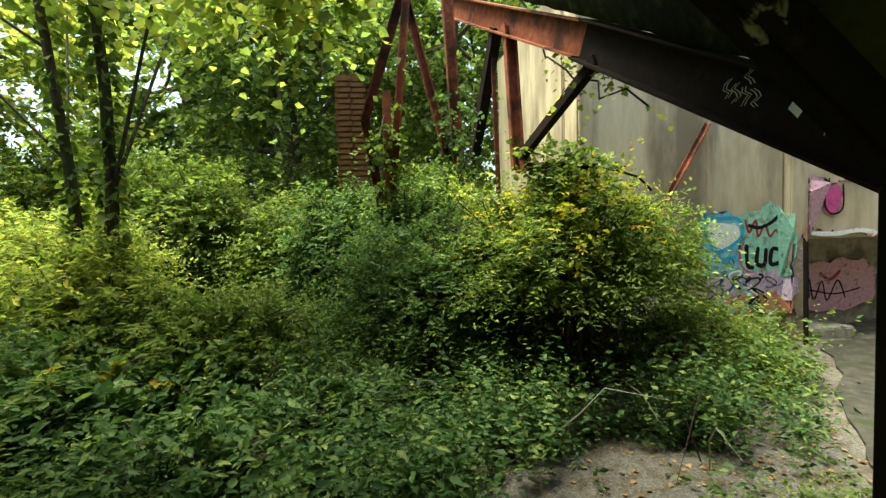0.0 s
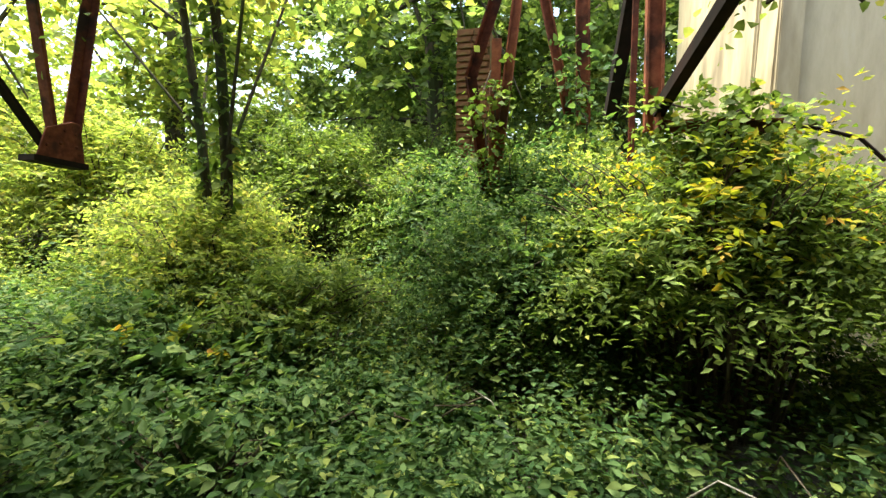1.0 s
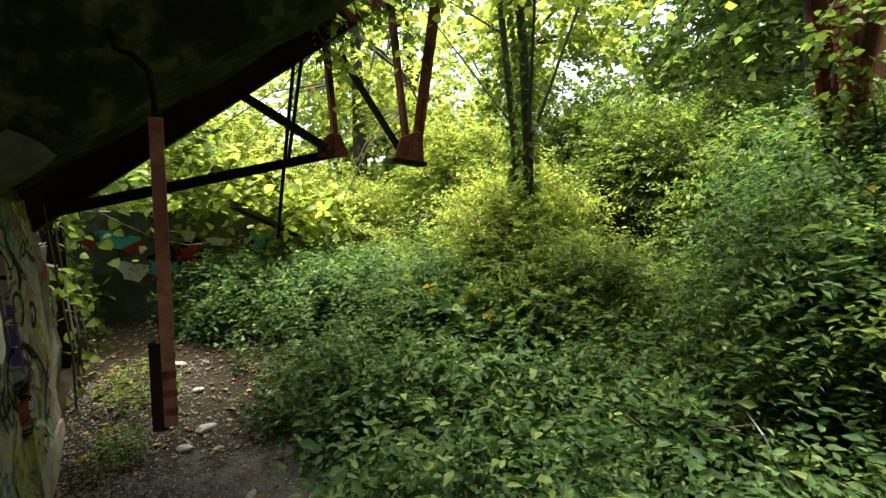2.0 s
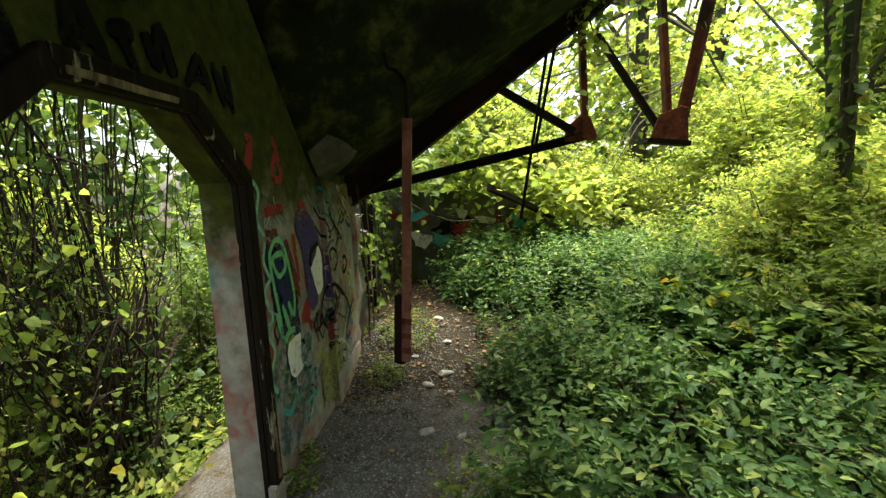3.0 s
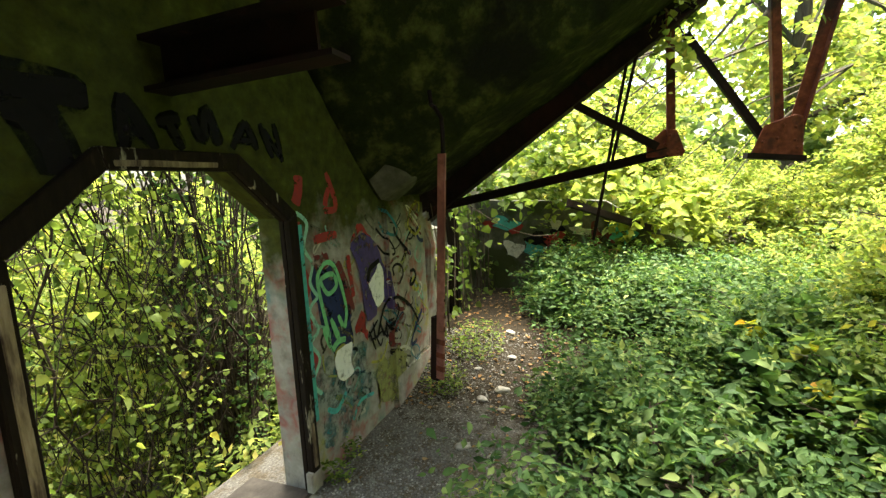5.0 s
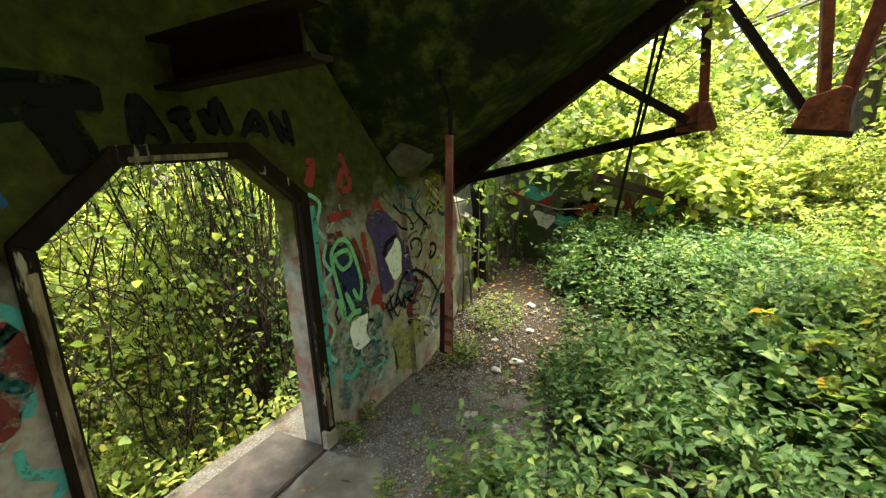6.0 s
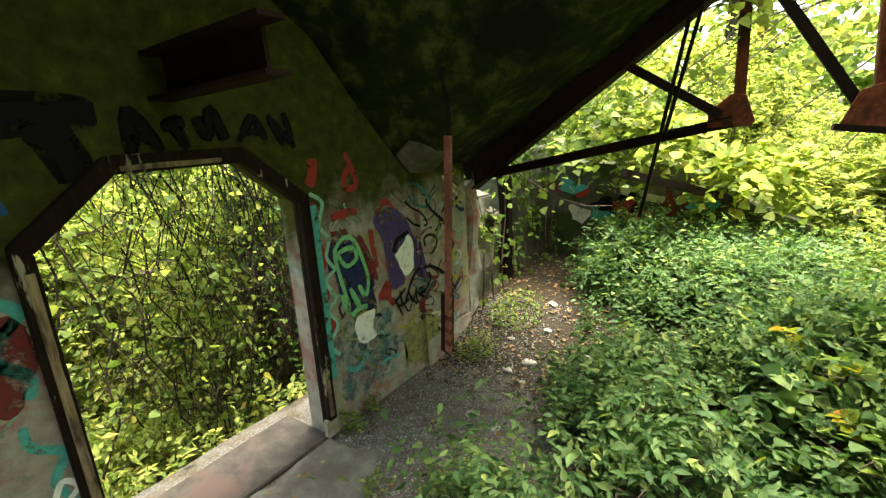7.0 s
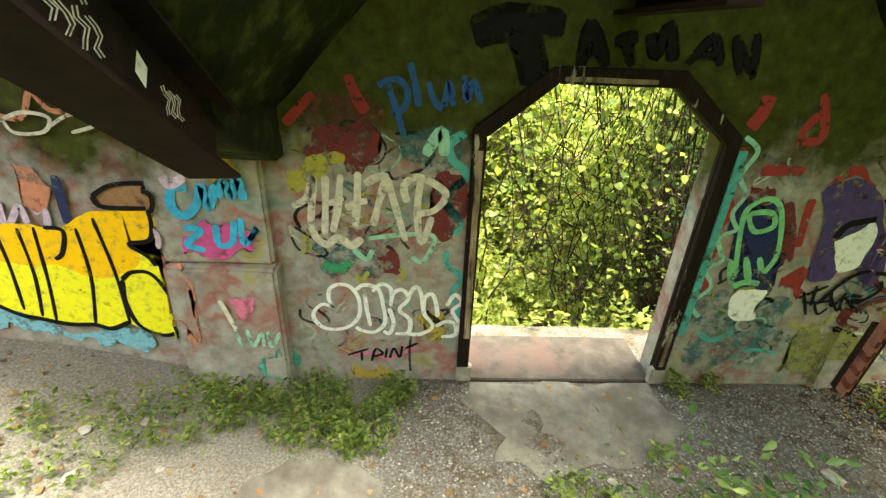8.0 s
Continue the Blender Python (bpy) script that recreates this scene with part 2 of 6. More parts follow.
def angle_bar(w, t=0.012):
    return [(-w / 2, -w / 2), (w / 2, -w / 2), (w / 2, -w / 2 + t), (-w / 2 + t, -w / 2 + t), (-w / 2 + t, w / 2), (-w / 2, w / 2)]


def channel_bar(w, h, t=0.014):
    """A channel, open to its right."""
    return [(-w / 2, -h / 2), (w / 2, -h / 2), (w / 2, -h / 2 + t), (-w / 2 + t, -h / 2 + t), (-w / 2 + t, h / 2 - t), (w / 2, h / 2 - t), (w / 2, h / 2), (-w / 2, h / 2)]


def i_bar(w, h, t=0.016):
    return [(-w / 2, -h / 2), (w / 2, -h / 2), (w / 2, -h / 2 + t), (t / 2, -h / 2 + t), (t / 2, h / 2 - t), (w / 2, h / 2 - t), (w / 2, h / 2), (-w / 2, h / 2), (-w / 2, h / 2 - t), (-t / 2, h / 2 - t), (-t / 2, -h / 2 + t), (-w / 2, -h / 2 + t)]


def tube_bm(points, radii, sides=7, bm=None):
    """A tapered tube along points."""
    bm = bm or bmesh.new()
    pts = [Vector(p) for p in points]
    rings = []
    ref = Vector((0.31, 0.95, 0.1))
    for i, p in enumerate(pts):
        d = (pts[min(i + 1, len(pts) - 1)] - pts[max(i - 1, 0)]).normalized()
        s = d.cross(ref).normalized()
        t = d.cross(s)
        r = float(radii[i])
        rings.append([bm.verts.new(p + r * (math.cos(k * math.tau / sides) * s + math.sin(k * math.tau / sides) * t)) for k in range(sides)])
    for q, w in zip(rings, rings[1:]):
        for k in range(sides):
            bm.faces.new((q[k], q[(k + 1) % sides], w[(k + 1) % sides], w[k]))
    bm.faces.new(rings[0][::-1])
    bm.faces.new(rings[-1])
    return bm


def empty(name, at, label, category, group="", kind=""):
    return tagged(place(new(name), at), label, category, group, kind)


def place(ob, at):
    ob.matrix_world = Matrix.Translation(at)
    return ob


def under(ob, parent):
    """Parent a part built in world coordinates."""
    ob.parent = parent
    ob.matrix_parent_inverse = parent.matrix_world.inverted()
    return ob


# leaves: every leaf is a folded, pointed blade of two quads
BLADE = np.array([(0, 0, 0), (-0.24, 0.42, 0.07), (0, 1, -0.1), (0.24, 0.42, 0.07)])
OVATE = np.array([(0, 0, 0), (-0.2, 0.22, 0.05), (-0.22, 0.5, 0.06), (0, 1, -0.12), (0.22, 0.5, 0.06), (0.2, 0.22, 0.05)])
WIDE = np.array([(0, 0, 0), (-0.42, 0.36, 0.08), (0, 1, -0.12), (0.42, 0.36, 0.08)])
LOBED = np.array([(0, 0, 0), (-0.48, 0.2, 0.05), (-0.3, 0.66, 0.03), (0, 1, -0.1), (0.3, 0.66, 0.03), (0.48, 0.2, 0.05)])


def leaf_mesh(name, at, along, size, material, rng, shape=BLADE, tilt=0.5):
    n = len(at)
    along = along / (np.linalg.norm(along, axis=1, keepdims=True) + 1e-9)
    upish = np.array([0, 0, 1.0]) + rng.normal(0, tilt, (n, 3))
    side = np.cross(along, upish)
    side /= np.linalg.norm(side, axis=1, keepdims=True) + 1e-9
    norm = np.cross(side, along)
    k = len(shape)
    v = at[:, None, :] + size[:, None, None] * (shape[None, :, 0:1] * side[:, None, :] + shape[None, :, 1:2] * along[:, None, :] + shape[None, :, 2:3] * norm[:, None, :])
    half = k // 2
    f1 = list(range(0, half + 1))
    f2 = [0] + list(range(half, k))
    me = bpy.data.meshes.new(name)
    me.vertices.add(n * k)
    me.vertices.foreach_set("co", v.reshape(-1).astype(np.float32))
    loops = np.array(f1 + f2)
    idx = (np.arange(n)[:, None] * k + loops[None, :]).reshape(-1)
    me.loops.add(len(idx))
    me.loops.foreach_set("vertex_index", idx.astype(np.int32))
    me.polygons.add(2 * n)
    lens = np.tile([len(f1), len(f2)], n)
    starts = np.concatenate([[0], np.cumsum(lens)[:-1]])
    me.polygons.foreach_set("loop_start", starts.astype(np.int32))
    me.update(calc_edges=True)
    me.materials.append(material)
    return me


def sprigs(rng, at, out, length, count, droop=0.4, spread=1.0):
    """Leaves set along short arching twigs: positions and directions."""
    n = len(at)
    out = out / (np.linalg.norm(out, axis=1, keepdims=True) + 1e-9)
    t = (np.arange(count) + 0.6) / count
    ln = length * (rng.uniform(0.4, 1.1, (n, 1, 1)) + 1.1 * (rng.uniform(0, 1, (n, 1, 1)) < 0.12))
    p = at[:, None, :] + out[:, None, :] * t[None, :, None] * ln
    p[:, :, 2] -= droop * (t[None, :] ** 2) * ln[:, :, 0]
    flip = np.where(np.arange(count) % 2 == 0, 1.0, -1.0)
    side = np.cross(out, np.array([0, 0, 1.0]) + rng.normal(0, 0.4, (n, 3)))
    side /= np.linalg.norm(side, axis=1, keepdims=True) + 1e-9
    d = out[:, None, :] * 0.6 + spread * side[:, None, :] * flip[None, :, None] + rng.normal(0, 0.35, (n, count, 3))
    d[:, :, 2] -= 0.25
    return p.reshape(-1, 3), d.reshape(-1, 3)


def lumpy_shell(rng, n, centre, radii, inner=0.72, lumps=2.2, top_only=True):
    """Points near the surface of an uneven mound, and the outward direction at each."""
    d = rng.normal(0, 1, (n, 3))
    d /= np.linalg.norm(d, axis=1, keepdims=True)
    if top_only:
        d[:, 2] = np.abs(d[:, 2]) * 1.25 - 0.42
    bulge = np.array([0.86 + 0.42 * noise.noise(Vector(q) * lumps + Vector(centre)) for q in d])
    r = bulge * rng.uniform(inner, 1.04, n)
    return np.array(centre) + d * np.array(radii) * r[:, None], d * np.array([1, 1, 0.8]) + np.array([0, 0, 0.35])

LANDING = surface("worn_landing_concrete", [(0.25, (0.075, 0.068, 0.056)), (0.5, (0.145, 0.132, 0.11)), (0.8, (0.23, 0.215, 0.18))], 7, (0.1, 0.088, 0.07), 2.2, 0.75, 0, 0.6, 0.012)
BAREWOOD = surface("bare_pale_wood", [(0.25, (0.1, 0.07, 0.045)), (0.5, (0.26, 0.2, 0.13)), (0.8, (0.4, 0.33, 0.24))], 14, (0.06, 0.04, 0.03), 5, 0.85, 0, 0.5, 0.006, (3, 3, 0.5))
DARKPATH = surface("dark_mossy_path", [(0.25, (0.018, 0.017, 0.014)), (0.5, (0.042, 0.039, 0.032)), (0.8, (0.085, 0.078, 0.064))], 9, (0.025, 0.033, 0.011), 1.1, 0.9, 0, 0.7, 0.015)
THRESH = surface("painted_threshold", [(0.25, (0.028, 0.024, 0.02)), (0.5, (0.055, 0.047, 0.04)), (0.8, (0.1, 0.083, 0.072))], 8, (0.075, 0.05, 0.043), 2.0, 0.75, 0, 0.5, 0.01)

# ---------- ground ----------


def step01(a, b, v):
    t = min(1.0, max(0.0, (v - a) / (b - a)))
    return t * t * (3 - 2 * t)


def ground_z(x, y):
    z = 0.4 * step01(-1.9, -3.6, x) * step01(-0.6, -0.4, y)
    z += 0.3 * step01(2.1, 4.0, x) * step01(2.2, 0.6, y) * step01(-0.6, -0.4, y)
    z += 0.9 * step01(2.6, 9.0, y) * step01(4.2, 2.2, x)
    z -= 1.0 * step01(-0.62, -1.5, y)
    rough = min(1.0, abs(y) / 3)
    return z + 0.02 * noise.noise(Vector((x * 2.1, y * 2.1, 0))) * (0.6 + rough) + 0.1 * noise.noise(Vector((x * 0.5, y * 0.5, 3))) * step01(1.6, 4, y)


coords = sorted({round(v, 3) for v in list(np.arange(-10, 10.01, 0.16)) + [-400, -150, -70, -40, -25, -18, -14, -12, 12, 14, 18, 25, 40, 70, 150, 400]})
gv = [(x, y, ground_z(x, y)) for y in coords for x in coords]
gn = len(coords)
gf = [(j * gn + i, j * gn + i + 1, (j + 1) * gn + i + 1, (j + 1) * gn + i) for j in range(gn - 1) for i in range(gn - 1)]
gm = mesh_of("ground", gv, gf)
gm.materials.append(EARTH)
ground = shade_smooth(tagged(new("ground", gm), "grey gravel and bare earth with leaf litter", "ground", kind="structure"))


def slab_on_ground(name, outline, lift, thick, material, label, category, kind="structure", amount=0.028):
    """A low slab with an irregular outline lying on the ground."""
    bm = bmesh.new()
    c = Vector((sum(p[0] for p in outline) / len(outline), sum(p[1] for p in outline) / len(outline), 0))
    pts = []
    for (x0, y0), (x1, y1) in zip(outline, outline[1:] + outline[:1]):
        for k in range(6):
            t = k / 6
            p = Vector((x0 + (x1 - x0) * t, y0 + (y1 - y0) * t, 0))
            pts.append(p + amount * 6 * noise.noise_vector(p * 3.1))
    top = [bm.verts.new((p.x, p.y, ground_z(p.x, p.y) + lift)) for p in pts]
    low = [bm.verts.new((p.x, p.y, ground_z(p.x, p.y) + lift - thick)) for p in pts]
    mid = bm.verts.new((c.x, c.y, ground_z(c.x, c.y) + lift))
    n = len(pts)
    for i in range(n):
        bm.faces.new((mid, top[i], top[(i + 1) % n]))
        bm.faces.new((top[i], low[i], low[(i + 1) % n], top[(i + 1) % n]))
    bmesh.ops.recalc_face_normals(bm, faces=bm.faces)
    ob = part(name, bm, material)
    return tagged(ob, label, category, kind=kind)


slab_on_ground("pavement", [(-0.66, 0.03), (0.66, 0.03), (0.7, 0.25), (0.5, 0.5), (0.52, 0.68), (0.25, 0.84), (-0.1, 0.72), (-0.45, 0.78), (-0.75, 0.45), (-0.65, 0.15)], 0.008, 0.1, LANDING, "worn concrete landing in front of the doorway", "concrete slab")
tagged(part("threshold", roughen(box_bm(-0.7, 0.7, -0.5, 0.02, -0.1, 0.028, 0.008), 3, 0.008, 5), THRESH), "worn concrete threshold with smears of pink paint", "threshold", kind="structure")
slab_on_ground("pavement", [(1.25, 0.86), (1.75, 0.7), (2.0, 1.0), (1.9, 1.7), (1.35, 1.7)], 0.012, 0.1, LANDING, "broken flat concrete slab in the gravel", "concrete slab")
slab_on_ground("pavement", [(2.9, 1.5), (4.2, 0.9), (8.6, 1.6), (8.8, 4.9), (6.0, 4.8), (5.0, 3.7), (3.6, 2.4)], 0.03, 0.12, DARKPATH, "grey concrete path with moss along its edge", "path")

# ---------- the wall with the doorway ----------
m, nt, b = nodes_of("graffiti_concrete", 0.85)
fine = noise_node(nt, 10, 8, 0.65)
base = ramp_node(nt, [(0.28, (0.14, 0.125, 0.105)), (0.5, (0.28, 0.26, 0.23)), (0.8, (0.42, 0.4, 0.36))], fine)
hue = noise_node(nt, 3.2, 3, 0.55)
tints = ramp_node(nt, [(0.3, (0.05, 0.16, 0.15)), (0.42, (0.26, 0.25, 0.22)), (0.52, (0.28, 0.07, 0.06)), (0.6, (0.3, 0.28, 0.25)), (0.68, (0.3, 0.26, 0.06)), (0.78, (0.1, 0.1, 0.14))], hue)
mask = noise_node(nt, 2.1, 6, 0.7)
col = blend(nt, base, tints, ramp_node(nt, [(0.47, (0, 0, 0)), (0.56, (0.75, 0.75, 0.75))], mask))
# towards the top: algae, with dim green bounced light put into the colour
algae_shade = noise_node(nt, 1.1, 6, 0.65)
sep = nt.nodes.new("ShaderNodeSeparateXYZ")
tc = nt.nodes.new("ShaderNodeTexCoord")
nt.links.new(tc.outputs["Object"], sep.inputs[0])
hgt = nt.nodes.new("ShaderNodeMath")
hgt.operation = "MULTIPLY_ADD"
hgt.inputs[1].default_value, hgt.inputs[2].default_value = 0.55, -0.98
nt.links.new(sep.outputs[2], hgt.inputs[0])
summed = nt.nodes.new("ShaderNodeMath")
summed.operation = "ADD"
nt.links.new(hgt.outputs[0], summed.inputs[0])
nt.links.new(algae_shade, summed.inputs[1])
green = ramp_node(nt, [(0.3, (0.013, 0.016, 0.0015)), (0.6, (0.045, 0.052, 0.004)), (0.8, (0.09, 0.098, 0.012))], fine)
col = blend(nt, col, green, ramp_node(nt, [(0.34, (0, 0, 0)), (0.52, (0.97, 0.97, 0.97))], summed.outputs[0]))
nt.links.new(col, b.inputs["Base Color"])
bump(nt, b, fine, 0.5, 0.012)
WALLPAINT = m

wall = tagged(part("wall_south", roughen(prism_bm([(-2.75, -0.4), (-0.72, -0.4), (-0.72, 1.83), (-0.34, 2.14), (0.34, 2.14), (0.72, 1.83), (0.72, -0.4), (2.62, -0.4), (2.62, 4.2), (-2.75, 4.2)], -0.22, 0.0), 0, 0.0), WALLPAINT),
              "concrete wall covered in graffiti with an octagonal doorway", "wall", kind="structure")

# lining of the doorway: dark wood, peeling
frame_ob = empty("door_frame", (0, 0, 0), "dark brown peeling wooden frame of an octagonal doorway", "door frame")
frame_parts = []
IN = [(0.685, 0.03), (0.685, 1.815), (0.325, 2.11), (-0.325, 2.11), (-0.685, 1.815), (-0.685, 0.03)]
OUT = [(0.765, 0.03), (0.765, 1.86), (0.35, 2.2), (-0.35, 2.2), (-0.765, 1.86), (-0.765, 0.03)]
for i in range(5):
    q = prism_bm([IN[i], OUT[i], OUT[i + 1], IN[i + 1]], 0.003, 0.05)
    bmesh.ops.bevel(q, geom=q.edges[:], offset=0.006, segments=1, affect="EDGES")
    frame_parts.append(part("jamb" if i in (0, 4) else "head", q, FRAMEWOOD, frame_ob))
    lin = [(IN[i][0] * 1.0, IN[i][1]), (IN[i + 1][0], IN[i + 1][1])]
    (ax, az), (bx, bz) = lin
    grow = 0.05 / math.hypot(0.7, 1)
    q = prism_bm([(ax, az), (ax * 1.06, az + (0.035 if az > 1 else 0)), (bx * 1.06, bz + (0.035 if bz > 1 else 0)), (bx, bz)], -0.03, 0.0)
    part("lining", q, FRAMEWOOD, frame_ob)
for sx in (-1, 1):
    part("jamb_foot", box_bm(sx * 0.715 - 0.055, sx * 0.715 + 0.055, 0.0, 0.056, 0.03, 0.17, 0.008), STONE, frame_ob, "bare pale foot of the jamb, paint gone")

part("bare_strip", roughen(box_bm(0.7, 0.738, 0.045, 0.056, 0.42, 1.74, 0.003), 2, 0.006, 9), BAREWOOD, frame_parts[0], "long strip of bare pale wood where paint peeled")
part("bare_strip", roughen(box_bm(-0.735, -0.7, 0.045, 0.056, 0.2, 0.5, 0.003), 2, 0.008, 9), BAREWOOD, frame_parts[4], "bare pale wood at the jamb's foot")
part("bare_strip", roughen(box_bm(-0.2, 0.3, 0.045, 0.056, 2.125, 2.15, 0.003), 2, 0.006, 9), BAREWOOD, frame_parts[2], "strip of bare wood along the head")

# piers beside the door bay
pier = empty("pier", (2.3, 0, 0), "painted concrete pier with a ledge, beside the doorway", "pier")
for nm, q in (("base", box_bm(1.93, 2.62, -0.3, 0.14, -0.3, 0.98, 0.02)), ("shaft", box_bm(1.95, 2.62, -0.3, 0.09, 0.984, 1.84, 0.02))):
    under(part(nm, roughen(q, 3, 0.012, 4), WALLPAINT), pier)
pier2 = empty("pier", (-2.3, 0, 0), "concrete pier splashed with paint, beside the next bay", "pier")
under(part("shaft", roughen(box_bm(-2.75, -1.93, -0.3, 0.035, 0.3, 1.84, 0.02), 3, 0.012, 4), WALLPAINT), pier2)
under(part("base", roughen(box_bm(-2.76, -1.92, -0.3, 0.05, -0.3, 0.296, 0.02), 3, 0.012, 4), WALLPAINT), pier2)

# wall going on beyond the second pier: broken slabs, rubble
broken = empty("broken_wall", (-3.5, 0, 0), "broken concrete wall slabs standing jagged in a row", "wall")
for k, (x1, x0, z1, mt) in enumerate(((-2.77, -3.02, 1.72, WALLPAINT), (-3.03, -3.3, 1.55, MOSSDARK), (-3.32, -3.62, 0.95, MOSSDARK), (-3.64, -4.1, 1.2, MOSSY_SHADED))):
    q = roughen(box_bm(x0, x1, -0.3, 0.03 - 0.05 * k, -0.3, z1, 0.02), 5, 0.1, 3.3)
    under(part("slab", q, mt), broken)
under(part("torn_block", roughen(box_bm(-3.4, -3.18, -0.08, 0.12, 1.22, 1.34, 0.03), 3, 0.05, 5), MOSSDARK, None, "pale broken lump of concrete sticking out"), broken)
under(part("dark_post", roughen(box_bm(-3.72, -3.58, -0.05, 0.08, 0.2, 1.7, 0.02), 3, 0.03, 4), FRAMEWOOD, None, "dark rotten post against the wall"), broken)
tagged(part("wall_east", roughen(box_bm(-9.4, -4.2, -0.75, -0.15, -0.4, 1.9, 0.03), 5, 0.05, 1.5), MOSSDARK), "mossy ruined concrete wall half hidden by leaves", "wall", kind="structure")
tagged(part("wall_far_east", roughen(prism_bm([(-0.1, -0.3), (3.0, -0.3), (3.0, 1.0), (2.5, 1.2), (1.75, 1.66), (-0.1, 1.72)], -5.35, -5.0, "x"), 4, 0.03, 1.8), MOSSDARK), "low concrete wall with faded graffiti", "wall", kind="structure")
# wall beyond the first pier
tagged(part("wall_west", roughen(box_bm(2.64, 11.0, -0.5, -0.02, -0.4, 3.3, 0.02), 6, 0.015, 2), WALLPAINT), "long concrete wall with large yellow graffiti", "wall", kind="structure")

# far court: tall pale wall, pilaster, and a wall carried over a low recess
WALL_Y = 5.0
for nm, (x0, x1, y0, y1, z0, z1), mt, lab in (
        ("wall_north", (2.62, 5.6, 5.0, 5.4, -0.3, 5.2), PALE, "tall pale stained concrete wall with graffiti at its foot"),
        ("wall_north_return", (2.6, 2.98, 5.42, 8.5, -0.3, 5.0), PALE, "stained return of the tall pale wall"),
        ("wall_over_recess", (5.9, 9.6, 5.004, 5.85, 1.44, 4.8), PALE, "pale wall with pink graffiti over a low opening"),
        ("wall_recess", (5.6, 9.8, 5.86, 6.2, -0.3, 4.8), CONCRETE, "dark concrete back of the recess under the pale wall"),
        ("wall_court_end", (9.4, 9.8, -0.4, 5.0, -0.3, 4.0), PALE, "pale concrete wall closing the court")):
    tagged(part(nm, roughen(box_bm(x0, x1, y0, y1, z0, z1, 0.02), 6, 0.02, 0.9), mt), lab, "wall", kind="structure")
tagged(part("pilaster", roughen(box_bm(5.61, 5.89, 4.9, 5.4, -0.3, 4.8, 0.015), 5, 0.01, 2), PALE), "pale concrete pilaster with a dark painted panel", "pilaster", kind="structure")
# shallow lift marks left by the shuttering
for k, (x, w) in enumerate(((2.62, 0.18), (4.42, 0.06))):
    tagged(part("trim", roughen(box_bm(x, x + w, 4.955, 4.996, 1.9 if k else -0.2, 5.0, 0.008), 4, 0.006, 3), PALE), "worn upright rib on the pale wall", "wall rib", kind="structure")

# ---------- concrete vault over the bay ----------
RISE = 0.64


def vault_point(u, y):
    """u runs from the first truss across the bay to the second."""
    dip = 0.17 * step01(0.0, 0.6, y)
    sec = [(2.3 - 0.16 * y, 1.86 - dip), (1.9 - 0.14 * y, 1.84 - dip), (1.45 - 0.1 * y, 2.34), (1.0, 2.78), (0.6, 3.1), (0.0, 3.2), (-0.6, 3.1), (-0.95, 2.86), (-1.4, 2.36), (-1.88, 1.88), (-2.4, 1.86), (-3.0, 1.9)]
    f = u * (len(sec) - 1)
    i = min(int(f), len(sec) - 2)
    t = f - i
    x = sec[i][0] * (1 - t) + sec[i + 1][0] * t
    z = sec[i][1] * (1 - t) + sec[i + 1][1] * t
    return x, z + (RISE - 0.05 * step01(0.27, 0.1, u)) * max(0.0, y)


bm = bmesh.new()
nu, nv = 67, 26
low, top = [], []
for j in range(nv):
    lo, hi = [], []
    for i in range(nu):
        y = -0.05 + (2.4 + 1.3 * step01(0.28, 0.06, i / (nu - 1))) * j / (nv - 1)
        x, z = vault_point(i / (nu - 1), y)
        p = Vector((x, y, z))
        w = 0.035 * noise.noise(p * 2.3) + 0.015 * noise.noise(p * 7)
        lo.append(bm.verts.new(p + Vector((0, 0, w))))
        hi.append(bm.verts.new(p + Vector((0, 0, 0.3 + w))))
    low.append(lo)
    top.append(hi)
for j in range(nv - 1):
    for i in range(nu - 1):
        bm.faces.new((low[j][i], low[j][i + 1], low[j + 1][i + 1], low[j + 1][i]))
        bm.faces.new((top[j][i], top[j + 1][i], top[j + 1][i + 1], top[j][i + 1]))
for j in range(nv - 1):
    for i in (0, nu - 1):
        bm.faces.new((low[j][i], low[j + 1][i], top[j + 1][i], top[j][i]))
for i in range(nu - 1):
    for j in (0, nv - 1):
        bm.faces.new((low[j][i], top[j][i], top[j][i + 1], low[j][i + 1]))
bmesh.ops.recalc_face_normals(bm, faces=bm.faces)
vault = shade_smooth(tagged(part("ceiling", bm, MOSSY_SHADED), "green mossy concrete vault, darkened as in shade, sloping up from the wall", "ceiling", kind="structure"))

# pale plaster left on the vault's foot beside the column
q = bmesh.new()
grid = []
for j in range(9):
    row = []
    for i in range(11):
        y = 0.03 + 0.3 * j / 8 * (0.35 + 0.65 * math.sin(0.25 + 2.6 * i / 10))
        x, z = vault_point(0.785 + 0.085 * i / 10, y)
        p = Vector((x, y, z))
        row.append(q.verts.new(p + Vector((0, 0, 0.035 * noise.noise(p * 2.3) + 0.015 * noise.noise(p * 7) - 0.014))))
    grid.append(row)
for ga, gb in zip(grid, grid[1:]):
    for i in range(10):
        q.faces.new((ga[i], ga[i + 1], gb[i + 1], gb[i]))
tagged(shade_smooth(part("plaster_patch", q, MOSSDARK)), "pale worn plaster clinging to the mossy vault", "plaster")

